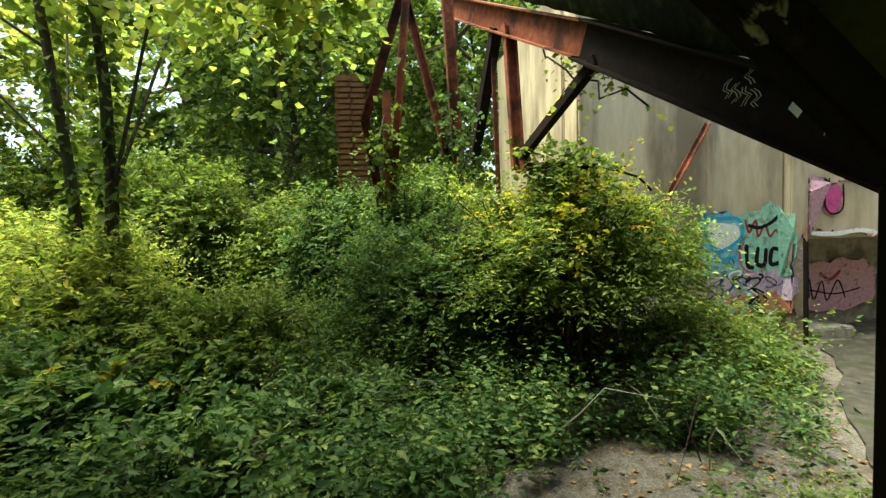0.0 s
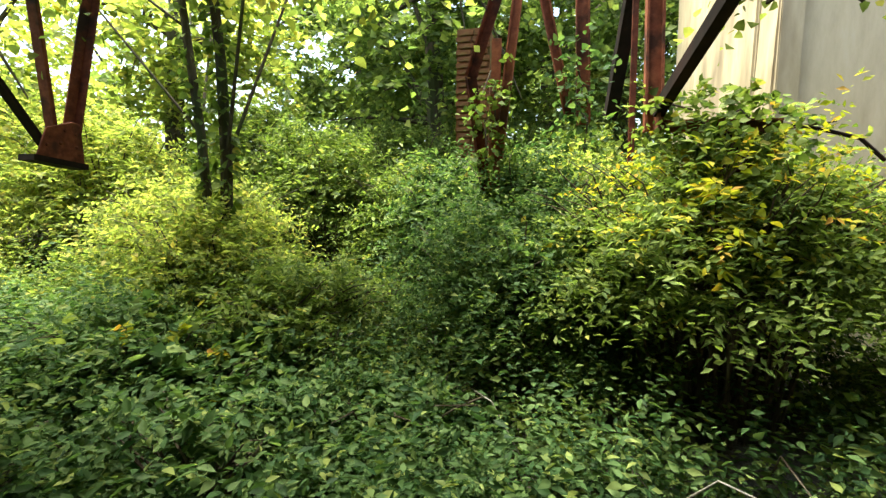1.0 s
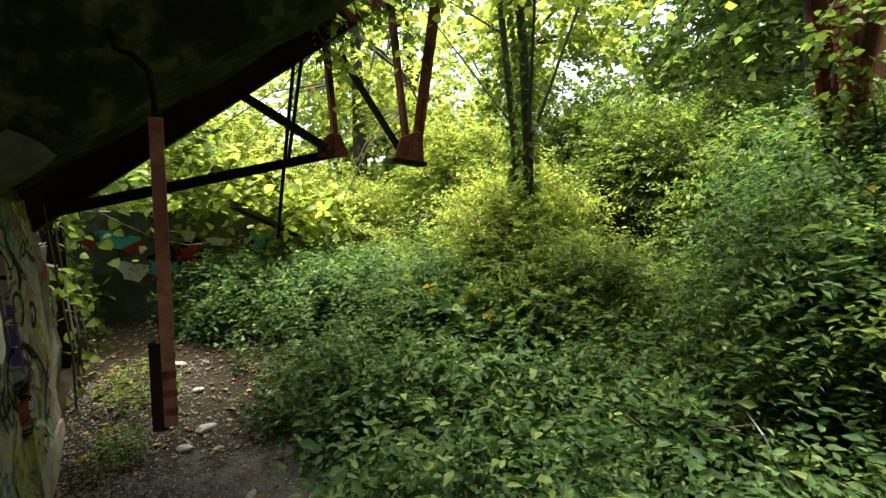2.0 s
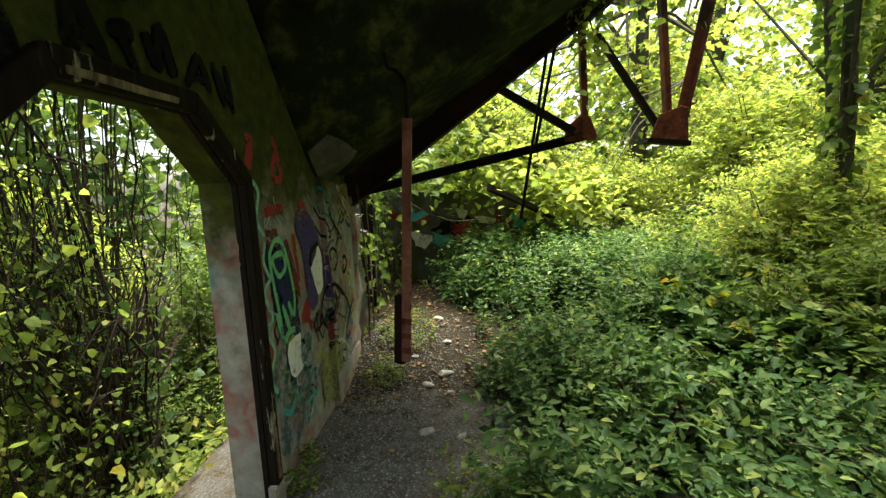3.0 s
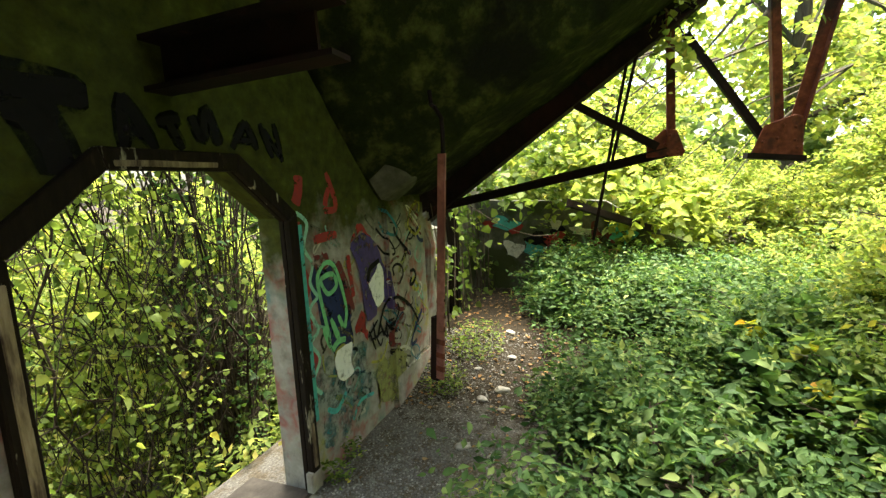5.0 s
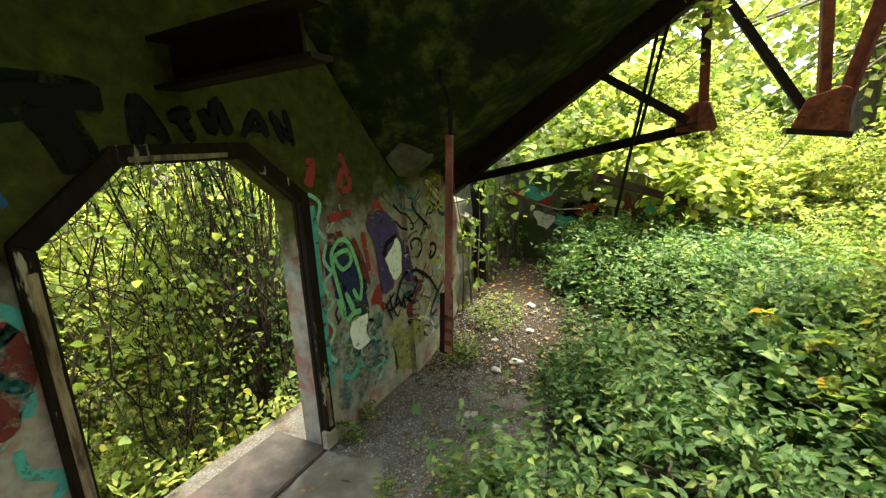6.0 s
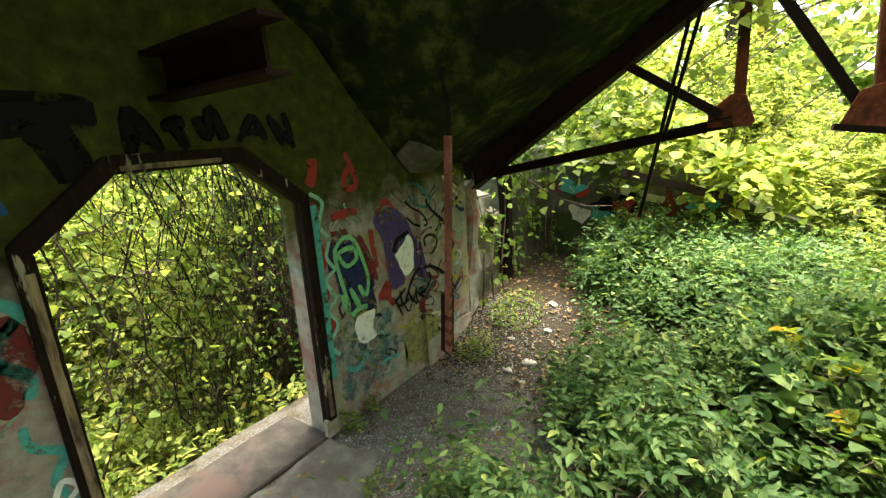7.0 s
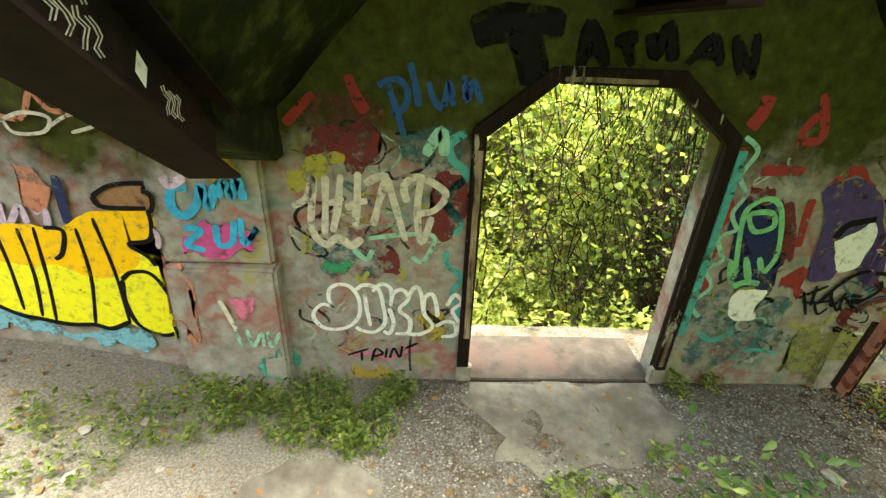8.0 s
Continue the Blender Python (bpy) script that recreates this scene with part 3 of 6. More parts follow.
# vault of the next bay, higher up
bm = bmesh.new()
rows = []
for j in range(12):
    y = -0.05 + 1.7 * j / 11
    rows.append([bm.verts.new(Vector((x - (0.25 * y if x < 3 else 0), y, z + 0.56 * y)) + 0.04 * noise.noise_vector(Vector((x, y, 0)) * 2)) for x, z in ((2.45, 1.84), (3.3, 2.5), (4.2, 3.1), (5.0, 3.2), (5.8, 3.1), (6.6, 2.5), (7.2, 1.95), (7.2, 2.4), (5.9, 3.5), (4.1, 3.5), (2.45, 2.4))])
for a, b_ in zip(rows, rows[1:]):
    for i in range(11):
        bm.faces.new((a[i], a[(i + 1) % 11], b_[(i + 1) % 11], b_[i]))
bm.faces.new(rows[0])
bm.faces.new(rows[-1])
bmesh.ops.recalc_face_normals(bm, faces=bm.faces)
tagged(part("ceiling_next", bm, MOSSY_SHADED), "mossy concrete vault over the next bay", "ceiling", kind="structure")

# ---------- steel ----------


def bolts(parent, centre, u, v, pairs, r=0.013):
    """Round rivet heads on a plate."""
    n = Vector(u).cross(Vector(v)).normalized()
    for a, b_ in pairs:
        q = bmesh.new()
        bmesh.ops.create_uvsphere(q, u_segments=8, v_segments=5, radius=r)
        ob = part("rivet", q, RUST)
        ob.matrix_world = Matrix.Translation(Vector(centre) + Vector(u) * a + Vector(v) * b_)
        under(ob, parent)


def gusset(parent, x, pts, material=RUST, thick=0.02):
    q = prism_bm(pts, x - thick / 2, x + thick / 2, "x")
    bmesh.ops.bevel(q, geom=q.edges[:], offset=0.004, segments=1, affect="EDGES")
    return under(part("gusset_plate", q, material), parent)


def member(parent, name, a, b, section, material=RUST, up=(0, 0, 1)):
    return under(part(name, bar_bm(a, b, section, up), material), parent)


RX = -3.0
truss = empty("roof_truss", (RX, 0, 0), "rusty steel roof truss, its bottom chord broken away", "roof truss")
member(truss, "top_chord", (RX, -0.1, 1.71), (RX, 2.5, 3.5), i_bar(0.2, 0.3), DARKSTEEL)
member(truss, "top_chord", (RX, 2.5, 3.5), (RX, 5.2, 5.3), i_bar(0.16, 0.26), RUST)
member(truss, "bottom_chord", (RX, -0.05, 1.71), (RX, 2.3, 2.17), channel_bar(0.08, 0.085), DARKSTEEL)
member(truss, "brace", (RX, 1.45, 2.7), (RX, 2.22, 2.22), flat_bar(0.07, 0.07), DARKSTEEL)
member(truss, "post", (RX, 2.33, 2.24), (RX, 2.3, 3.4), angle_bar(0.075), RUST, (1, 0, 0))
member(truss, "brace", (RX, 2.42, 3.15), (RX, 3.06, 2.17), angle_bar(0.075), DARKSTEEL)
member(truss, "post", (RX, 3.12, 2.25), (RX, 3.02, 3.75), angle_bar(0.09), RUST, (1, 0, 0))
member(truss, "brace", (RX, 3.22, 2.25), (RX, 3.62, 4.1), angle_bar(0.09), RUST)
plate_a = gusset(truss, RX, [(2.13, 2.13), (2.42, 2.13), (2.44, 2.17), (2.37, 2.36), (2.27, 2.37), (2.13, 2.25)])
plate_b = gusset(truss, RX + 0.06, [(2.91, 2.1), (3.27, 2.06), (3.26, 2.38), (3.2, 2.4), (3.0, 2.33)])
member(truss, "shelf_plate", (RX, 2.89, 2.1), (RX, 3.29, 2.05), flat_bar(0.16, 0.045), DARKSTEEL)
bolts(plate_a, (RX + 0.012, 2.3, 2.22), (0, 1, 0), (0, 0, 1), [(-0.12, -0.03), (-0.02, 0.02), (0.08, -0.02), (0.09, -0.06), (0.0, -0.06), (0.02, 0.1)])
bolts(plate_b, (RX + 0.074, 3.11, 2.2), (0, 1, 0), (0, 0, 1), [(-0.12, 0), (-0.02, 0.02), (0.1, 0.0), (0.1, 0.1), (0.12, -0.06), (0.02, 0.12)])
for (ya, za), (yb, zb) in (((1.97, 3.0), (1.68, 1.4)), ((2.05, 3.06), (1.84, 2.1))):
    member(truss, "strap", (RX + 0.05, ya, za), (RX + 0.05, yb, zb), flat_bar(0.028, 0.028), DARKSTEEL)
tagged(part("fallen_bar", bar_bm((-3.45, 1.42, 1.73), (-4.75, 2.32, 1.3), angle_bar(0.09)), DARKSTEEL), "dark steel angle bar fallen aslant into the bushes", "steel bar")


def LX(y):
    return 1.99 - 0.141 * y


def chord_z(y):
    return 2.075 + 0.595 * (y - 1.0)


truss2 = empty("roof_truss", (1.99, 0, 0), "dark steel roof truss with white marks on its web", "roof truss")
# stretch under the vault in the shade-darkened steel, open stretch in rust
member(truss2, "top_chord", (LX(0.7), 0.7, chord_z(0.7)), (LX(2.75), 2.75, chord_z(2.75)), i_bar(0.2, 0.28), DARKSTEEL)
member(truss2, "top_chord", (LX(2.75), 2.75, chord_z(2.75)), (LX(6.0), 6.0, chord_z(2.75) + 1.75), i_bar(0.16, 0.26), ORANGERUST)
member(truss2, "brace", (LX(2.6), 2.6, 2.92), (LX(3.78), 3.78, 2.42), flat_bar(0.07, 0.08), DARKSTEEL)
member(truss2, "post", (LX(3.86), 3.86, 2.3), (LX(4.0), 4.0, 3.75), i_bar(0.09, 0.12), ORANGERUST, (1, 0, 0))
member(truss2, "brace", (LX(4.3), 4.3, 3.85), (LX(5.05), 5.05, 2.6), angle_bar(0.11), DARKSTEEL)
member(truss2, "strap", (LX(4.42), 4.42, 3.7), (LX(4.34), 4.34, 2.1), flat_bar(0.045, 0.025), RUST)
member(truss2, "bottom_chord", (LX(3.84), 3.84, 2.33), (2.14, 3.6, 2.28), channel_bar(0.07, 0.08), ORANGERUST)
member(truss2, "hanging_plate", (1.86, 3.72, 2.27), (1.98, 3.66, 2.0), flat_bar(0.03, 0.1), RUST)
gusset(truss2, LX(3.8), [(3.66, 2.28), (3.95, 2.28), (3.96, 2.42), (3.88, 2.52), (3.76, 2.5)], ORANGERUST)
under(part("wire", tube_bm([(2.1, 3.6, 2.29), (2.3, 3.55, 2.25), (2.5, 3.5, 2.18), (2.62, 3.48, 2.05)], [0.012] * 4, 6), DARKSTEEL), truss2)
# rusty bar leaning on the pale wall
tagged(part("leaning_bar", bar_bm((2.95, 4.7, 0.9), (4.36, 4.9, 3.0), angle_bar(0.06)), ORANGERUST), "orange-rusted angle bar leaning on the pale wall", "steel bar")

# second run of truss posts, across the court
truss3 = empty("truss_post_group", (0.5, 4.75, 0), "tall orange-rusted steel truss posts wrapped by creepers", "roof truss")
T3 = 4.75
for a, b_, sec, mt in (((0.5, T3, 4.6), (-0.03, T3, 2.98), angle_bar(0.1), RUST), ((-0.03, T3, 2.98), (0.14, T3, 1.9), angle_bar(0.1), RUST), ((0.2, T3, 1.9), (0.22, T3, 3.3), angle_bar(0.09), ORANGERUST),
                       ((0.22, T3 - 0.05, 1.9), (0.5, T3 - 0.05, 4.6), i_bar(0.06, 0.09), ORANGERUST), ((0.43, T3, 4.5), (0.9, T3, 2.55), channel_bar(0.07, 0.09), ORANGERUST), ((0.93, T3, 4.6), (1.02, T3, 2.5), i_bar(0.09, 0.12), ORANGERUST)):
    member(truss3, "post", a, b_, sec, mt, (1, 0, 0))
member(truss3, "top_chord", (0.1, T3, 4.75), (1.5, T3 + 0.2, 4.7), i_bar(0.12, 0.2), ORANGERUST)
gusset(truss3, 0.21, [(T3 - 0.08, 1.95), (T3 + 0.1, 1.95), (T3 + 0.1, 2.3), (T3 - 0.08, 2.4)], ORANGERUST)

# brick pillar behind the posts
chimney = empty("brick_pillar", (-0.2, 6.1, 0), "old orange brick pillar overgrown at its foot", "brick pillar")
under(part("core", box_bm(-0.42, -0.02, 5.92, 6.28, 0, 3.85, 0.01), BRICK), chimney)
brick_mesh = bpy.data.meshes.new("brick")
q = box_bm(-0.09, 0.09, -0.014, 0.014, -0.028, 0.028, 0.004)
q.to_mesh(brick_mesh)
q.free()
brick_mesh.materials.append(BRICK)
for r in range(22):
    for c in range(2):
        ob = new("brick", brick_mesh)
        ob.matrix_world = Matrix.Translation((-0.32 + 0.2 * c + (0.015 if r % 2 else -0.015), 5.912, 2.22 + 0.075 * r))
        under(ob, chimney)

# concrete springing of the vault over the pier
tagged(part("ceiling_springer", roughen(prism_bm([(-0.05, 1.66), (0.13, 1.66), (0.5, 1.83), (0.78, 2.04), (0.78, 2.3), (-0.05, 2.3)], 1.84, 2.34, "x"), 3, 0.02, 3), MOSSY_SHADED), "mossy concrete springing over the pier, darkened as in shade", "ceiling", kind="structure")

# channel stub over the doorway
stub = empty("steel_channel", (0, 0, 2.56), "black steel channel stub sticking out over the doorway", "steel beam")
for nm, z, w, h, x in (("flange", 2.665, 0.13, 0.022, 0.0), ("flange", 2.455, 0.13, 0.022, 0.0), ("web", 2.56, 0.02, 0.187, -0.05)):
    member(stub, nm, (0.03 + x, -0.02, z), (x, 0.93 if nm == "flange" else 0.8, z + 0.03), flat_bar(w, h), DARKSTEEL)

# hanging red column
col_ob = empty("steel_column", (-1.36, 0.8, 2.2), "faded red steel column hanging from the vault, cut off low", "column")
member(col_ob, "shaft", (-1.37, 0.71, 0.6), (-1.36, 0.81, 2.19), angle_bar(0.062, 0.014), PINKSTEEL, (0.3, 1, 0))
member(col_ob, "channel", (-1.395, 0.66, 0.58), (-1.395, 0.69, 1.05), channel_bar(0.07, 0.07), DARKSTEEL, (0.3, 1, 0))
for k in range(6):
    member(col_ob, "paint_band", (-1.37, 0.714 + 0.006 * k, 0.66 + 0.1 * k), (-1.37, 0.717 + 0.006 * k, 0.7 + 0.1 * k), angle_bar(0.066, 0.018), RUST, (0.3, 1, 0))
under(part("hook", tube_bm([(-1.36, 0.8, 2.15), (-1.35, 0.81, 2.3), (-1.37, 0.8, 2.42), (-1.42, 0.74, 2.5), (-1.5, 0.68, 2.54), (-1.56, 0.64, 2.7)], [0.016] * 6), DARKSTEEL), col_ob)

# ---------- plants ----------


def leaf_part(name, parent, at, along, size, material, rng, shape=BLADE, tilt=0.5, label=""):
    ob = new(name, leaf_mesh(name, at, along, size, material, rng, shape, tilt))
    under(ob, parent)
    if label:
        ob["label"] = label
    return ob


def stems_part(parent, rng, centre, radii, count, material=TWIG, thick=0.012, name="branchwork"):
    q = bmesh.new()
    for _ in range(count):
        a = rng.uniform(0, math.tau)
        r = rng.uniform(0.1, 0.6)
        bx, by = centre[0] + radii[0] * 0.45 * r * math.cos(a), centre[1] + radii[1] * 0.45 * r * math.sin(a)
        ex, ey = centre[0] + radii[0] * rng.uniform(0.5, 0.95) * math.cos(a), centre[1] + radii[1] * rng.uniform(0.5, 0.95) * math.sin(a)
        h = radii[2] * rng.uniform(0.35, 0.74)
        z0 = ground_z(bx, by) - 0.03
        pts = [(bx + (ex - bx) * t ** 1.4 + 0.05 * rng.normal(), by + (ey - by) * t ** 1.4 + 0.05 * rng.normal(), z0 + (centre[2] + h - z0) * (1 - (1 - t) ** 1.6)) for t in (0, 0.3, 0.6, 0.85, 1)]
        tube_bm(pts, [thick, thick * 0.9, thick * 0.7, thick * 0.45, thick * 0.2], 5, q)
    return under(part(name, q, material), parent)


def bush(label, centre, radii, n, leaf, material, seed, count=9, length=0.3, category="bush", second=None, stems=26, shape=BLADE, group="bushes", hollow=0.0):
    rng = np.random.default_rng(seed)
    z = ground_z(centre[0], centre[1])
    ob = empty("bush", (centre[0], centre[1], z), label, category, group)
    c = (centre[0], centre[1], z + centre[2])
    stems_part(ob, rng, c, radii, stems)
    at, out = lumpy_shell(rng, int(n * 1.7), c, radii, 0.5)
    p, d = sprigs(rng, at, out, length, count)
    keep = p[:, 2] > z + 0.05 + hollow * rng.uniform(0.7, 1.15, len(p))
    p, d = p[keep], d[keep]
    leaf_part("leaves", ob, p, d, leaf * 0.8 * rng.uniform(0.5, 1.35, len(p)), material, rng, shape)
    if second:
        at, out = lumpy_shell(rng, n // 28, (c[0] + second[1], c[1] + second[2], c[2] + second[3]), tuple(r * 0.55 for r in radii), 0.7)
        p, d = sprigs(rng, at, out, length, count)
        leaf_part("leaves", ob, p, d, leaf * 0.8 * rng.uniform(0.6, 1.25, len(p)), second[0], rng, shape, label="yellowing leaves")
    return ob


def tree(label, foot, height, crown_centre, crown_radii, n, leaf, material, seed, trunk=0.14, lean=(0, 0), count=8, length=0.6, shape=WIDE, limbs=16, ivy=0):
    rng = np.random.default_rng(seed)
    z = ground_z(*foot)
    ob = empty("tree", (foot[0], foot[1], z), label, "tree", "trees")
    q = bmesh.new()
    tops = []
    pts = [(foot[0] + lean[0] * t + 0.12 * math.sin(t * 5 + seed), foot[1] + lean[1] * t + 0.1 * math.cos(t * 4 + seed), z - 0.1 + height * t) for t in np.linspace(0, 1, 8)]
    tube_bm(pts, [trunk * (1.25 - t) for t in np.linspace(0, 1, 8)], 9, q)
    under(part("trunk", q, BARK), ob)
    q = bmesh.new()
    for k in range(limbs):
        t = rng.uniform(0.3, 0.95)
        i = int(t * 7)
        s = Vector(pts[i])
        a = rng.uniform(0, math.tau)
        e = Vector((crown_centre[0] + crown_radii[0] * 0.8 * math.cos(a), crown_centre[1] + crown_radii[1] * 0.8 * math.sin(a), crown_centre[2] + crown_radii[2] * rng.uniform(-0.6, 0.7)))
        mid = (s + e) / 2 + Vector((0, 0, 0.25)) + Vector(rng.normal(0, 0.15, 3))
        tube_bm([s, s.lerp(mid, 0.5), mid, mid.lerp(e, 0.6), e], [trunk * 0.35, trunk * 0.28, trunk * 0.2, trunk * 0.12, 0.008], 5, q)
    under(part("branchwork", q, BARK), ob)
    if ivy:
        k = rng.integers(0, 5, ivy)
        f = rng.uniform(0, 1, (ivy, 1))
        tp = np.array(pts)
        a = tp[k] * (1 - f) + tp[k + 1] * f
        o = rng.normal(0, 1, (ivy, 3)) * np.array([1, 1, 0.1])
        o /= np.linalg.norm(o, axis=1, keepdims=True)
        leaf_part("ivy", ob, a + o * trunk * rng.uniform(1.0, 1.7, (ivy, 1)), o + np.array([0, 0, -0.7]), rng.uniform(0.05, 0.11, ivy), LEAF_MID, rng, LOBED, 0.8, "ivy climbing the trunk")
    at, out = lumpy_shell(rng, int(n * 1.7), crown_centre, crown_radii, 0.3, 2.6, False)
    hole = np.array([noise.noise(Vector(p) * 0.9) for p in at])
    at, out = at[hole > -0.08], out[hole > -0.08]
    p, d = sprigs(rng, at, out, length, count, 0.6)
    leaf_part("crown", ob, p, d, leaf * 0.78 * rng.uniform(0.6, 1.25, len(p)), material, rng, shape)
    return ob


# bushes in the court
bush("big rounded bush of mixed creepers, hollow and dark beneath", (2.0, 4.0, 1.2), (1.5, 1.0, 1.05), 3000, 0.072, LEAF_MID, 11, 9, 0.34, second=(LEAF_YELLOW, -0.1, -0.45, 0.5), stems=130, hollow=0.92)
# dark fill added behind the hollow, shade put into its leaf colour
bush("shaded creepers heaped behind the hollow bush", (1.95, 4.55, 0.55), (1.35, 0.38, 1.1), 1500, 0.07, LEAF_SHADE, 28)
bush("dense light green bush among the creepers", (0.5, 4.3, 0.75), (1.2, 0.9, 1.1), 2100, 0.066, LEAF_COOL, 12)
bush("low spreading green bush in the court", (-1.7, 4.0, 0.5), (1.4, 0.95, 0.75), 1600, 0.08, LEAF_MID, 13, hollow=0.55, stems=70)
bush("low green bush with thin dry stems", (-0.4, 3.3, 0.2), (1.0, 0.8, 0.5), 900, 0.075, LEAF_COOL, 14)
bush("wide leafy bush beside the path", (-2.6, 3.2, 0.25), (1.2, 1.0, 0.75), 1500, 0.07, LEAF_COOL, 15)
bush("bright leafy bush crowding the path", (-3.9, 2.5, 0.2), (1.1, 0.9, 0.6), 1200, 0.07, LEAF_COOL, 16)
bush("tangled green bush under the trees", (-3.4, 5.0, 0.6), (1.5, 1.2, 1.1), 1300, 0.085, LEAF_LIME, 17)
bush("tall thicket with a dark hollow", (-0.9, 6.5, 0.7), (1.5, 0.9, 1.3), 1300, 0.1, LEAF_MID, 18)
bush("leafy thicket with dead twigs", (-2.8, 6.9, 0.9), (1.3, 0.9, 1.3), 1200, 0.1, LEAF_MID, 19)
bush("yellow-green thicket at the court's edge", (-6.2, 3.4, 0.8), (1.5, 1.3, 1.2), 1500, 0.09, LEAF_LIME, 20)
bush("light green thicket behind the truss", (-5.6, 5.6, 1.0), (1.6, 1.3, 1.6), 1500, 0.1, LEAF_LIME, 21)
bush("green thicket against the ruined wall", (-6.0, 1.2, 0.5), (1.1, 0.7, 0.8), 900, 0.08, LEAF_LIME, 22)
bush("tall creeper-covered thicket beside the truss posts", (0.9, 5.6, 0.9), (1.2, 0.7, 1.3), 1200, 0.1, LEAF_LIME, 23)
bush("low leafy bush before the pale wall", (3.5, 4.1, 0.3), (0.9, 0.6, 0.6), 700, 0.07, LEAF_MID, 24)

bush("leafy creeper thicket round the foot of the twin tree", (-2.6, 4.05, 0.65), (0.9, 0.6, 1.05), 1100, 0.08, LEAF_LIME, 25)
bush("green creepers climbing round the brick pillar", (-0.3, 5.5, 1.0), (0.9, 0.5, 1.2), 1100, 0.085, LEAF_COOL, 26)
bush("creepers heaped under the rusted posts", (0.55, 4.9, 1.2), (0.8, 0.5, 1.1), 1100, 0.07, LEAF_COOL, 27)
bush("sprawling creeper with large lobed leaves, a few yellow", (-2.3, 3.0, 0.45), (0.9, 0.55, 0.55), 130, 0.11, LEAF_COOL, 71, second=(LEAF_YELLOW, 0.15, -0.1, 0.15), shape=LOBED)
bush("low creeper with lobed leaves and yellowing tips", (-1.4, 3.2, 0.4), (0.6, 0.4, 0.45), 85, 0.1, LEAF_COOL, 72, second=(LEAF_YELLOW, 0.05, -0.05, 0.1), shape=LOBED)
bush("bright broad-leaved shoots beside the path", (-1.1, 2.25, 0.35), (0.65, 0.4, 0.4), 110, 0.1, LEAF_COOL, 73, shape=OVATE)
bush("leafy shoots leaning over the gravel path", (-2.0, 1.9, 0.3), (0.5, 0.35, 0.35), 80, 0.09, LEAF_COOL, 74, shape=OVATE)

# trees
tree("slender tree wrapped in creepers with hanging lime leaves", (-2.55, 4.25), 7.0, (-1.9, 4.2, 5.0), (2.0, 1.4, 1.1), 130, 0.13, LEAF_LIME, 31, 0.06, (0.1, -0.1), limbs=8, ivy=650)
tree("slender twin tree trunk with ivy", (-2.95, 4.5), 7.5, (-3.6, 4.6, 5.2), (1.8, 1.6, 1.4), 120, 0.13, LEAF_LIME, 32, 0.05, (-0.2, 0.1), limbs=8, ivy=500)
tree("dark broadleaf tree behind the thicket", (-1.6, 9.6), 9.0, (-1.6, 9.6, 5.4), (3.0, 2.0, 3.4), 1600, 0.2, LEAF_DARK, 33, 0.2)
tree("dark broadleaf tree over the far court", (2.2, 10.6), 9.5, (2.2, 10.6, 5.8), (3.0, 2.0, 3.6), 1500, 0.2, LEAF_DARK, 34, 0.2)
tree("tall tree with pale leaves at the court's edge", (-6.6, 8.2), 9.0, (-6.4, 8.2, 5.0), (2.6, 2.0, 3.0), 800, 0.2, LEAF_LIME, 35, 0.18)
tree("tree with yellowing leaves beyond the truss", (-8.0, 4.6), 8.0, (-8.4, 4.8, 4.4), (2.0, 2.2, 2.5), 480, 0.18, LEAF_LIME, 36, 0.16)
tree("tree behind the ruined wall", (-8.2, -1.6), 7.0, (-8.0, -1.4, 4.2), (2.4, 2.0, 2.4), 1100, 0.18, LEAF_LIME, 37, 0.15)
tree("tall dark broadleaf tree in the distance", (-5.0, 13.5), 11.0, (-5.0, 13.5, 6.2), (4.2, 2.6, 4.8), 1500, 0.28, LEAF_DARK, 38, 0.25)
tree("tall dark broadleaf tree in the distance", (0.5, 14.5), 12.0, (0.5, 14.5, 6.8), (4.4, 2.6, 5.4), 1500, 0.28, LEAF_DARK, 39, 0.25)
tree("tall dark broadleaf tree in the distance", (6.5, 14.0), 11.0, (6.5, 14.0, 7.0), (4.0, 2.6, 4.6), 1400, 0.28, LEAF_DARK, 40, 0.25)
tree("tall light green tree in the distance", (-12.5, 8.5), 11.0, (-12.5, 8.5, 5.6), (3.6, 3.6, 4.4), 620, 0.28, LEAF_LIME, 41, 0.25)
tree("tall light green tree in the distance", (-13.0, 1.5), 10.0, (-13.0, 1.5, 5.0), (3.4, 3.6, 4.2), 700, 0.28, LEAF_LIME, 42, 0.25)

# undergrowth: weeds covering the court floor
rng = np.random.default_rng(50)


def cover(x, y):
    """How thickly and how high weeds grow here."""
    edge = 1.2 + 0.1 * math.sin(x * 1.7) + 0.25 * noise.noise(Vector((x * 1.3, y * 1.3, 7)))
    edge -= 0.6 * step01(-1.6, -4.2, x)
    if x > 0.3:
        edge += 0.8 * step01(0.3, 1.4, x) * step01(5.5, 2.5, x)
    t = min(1.0, max(0.0, ((x - 3.4) * 2.8 + (y - 1.5) * 2.8) / 15.68))
    off = min(math.hypot(x - 3.4 - 2.8 * t, y - 1.5 - 2.8 * t), math.hypot(x - 1.75, y - 2.5) + 0.3)
    return step01(edge - 0.1, edge + 0.6, y) * step01(7.5, 5.5, x) * step01(0.55, 0.95, off) * step01(5.0, 4.8, max(y, 4.0) if x > 2.5 else 0)


def clump(x, y):
    return step01(-0.12, 0.38, noise.noise(Vector((x * 1.6, y * 1.6, 21))) + 0.5 * noise.noise(Vector((x * 4.1, y * 4.1, 9))))


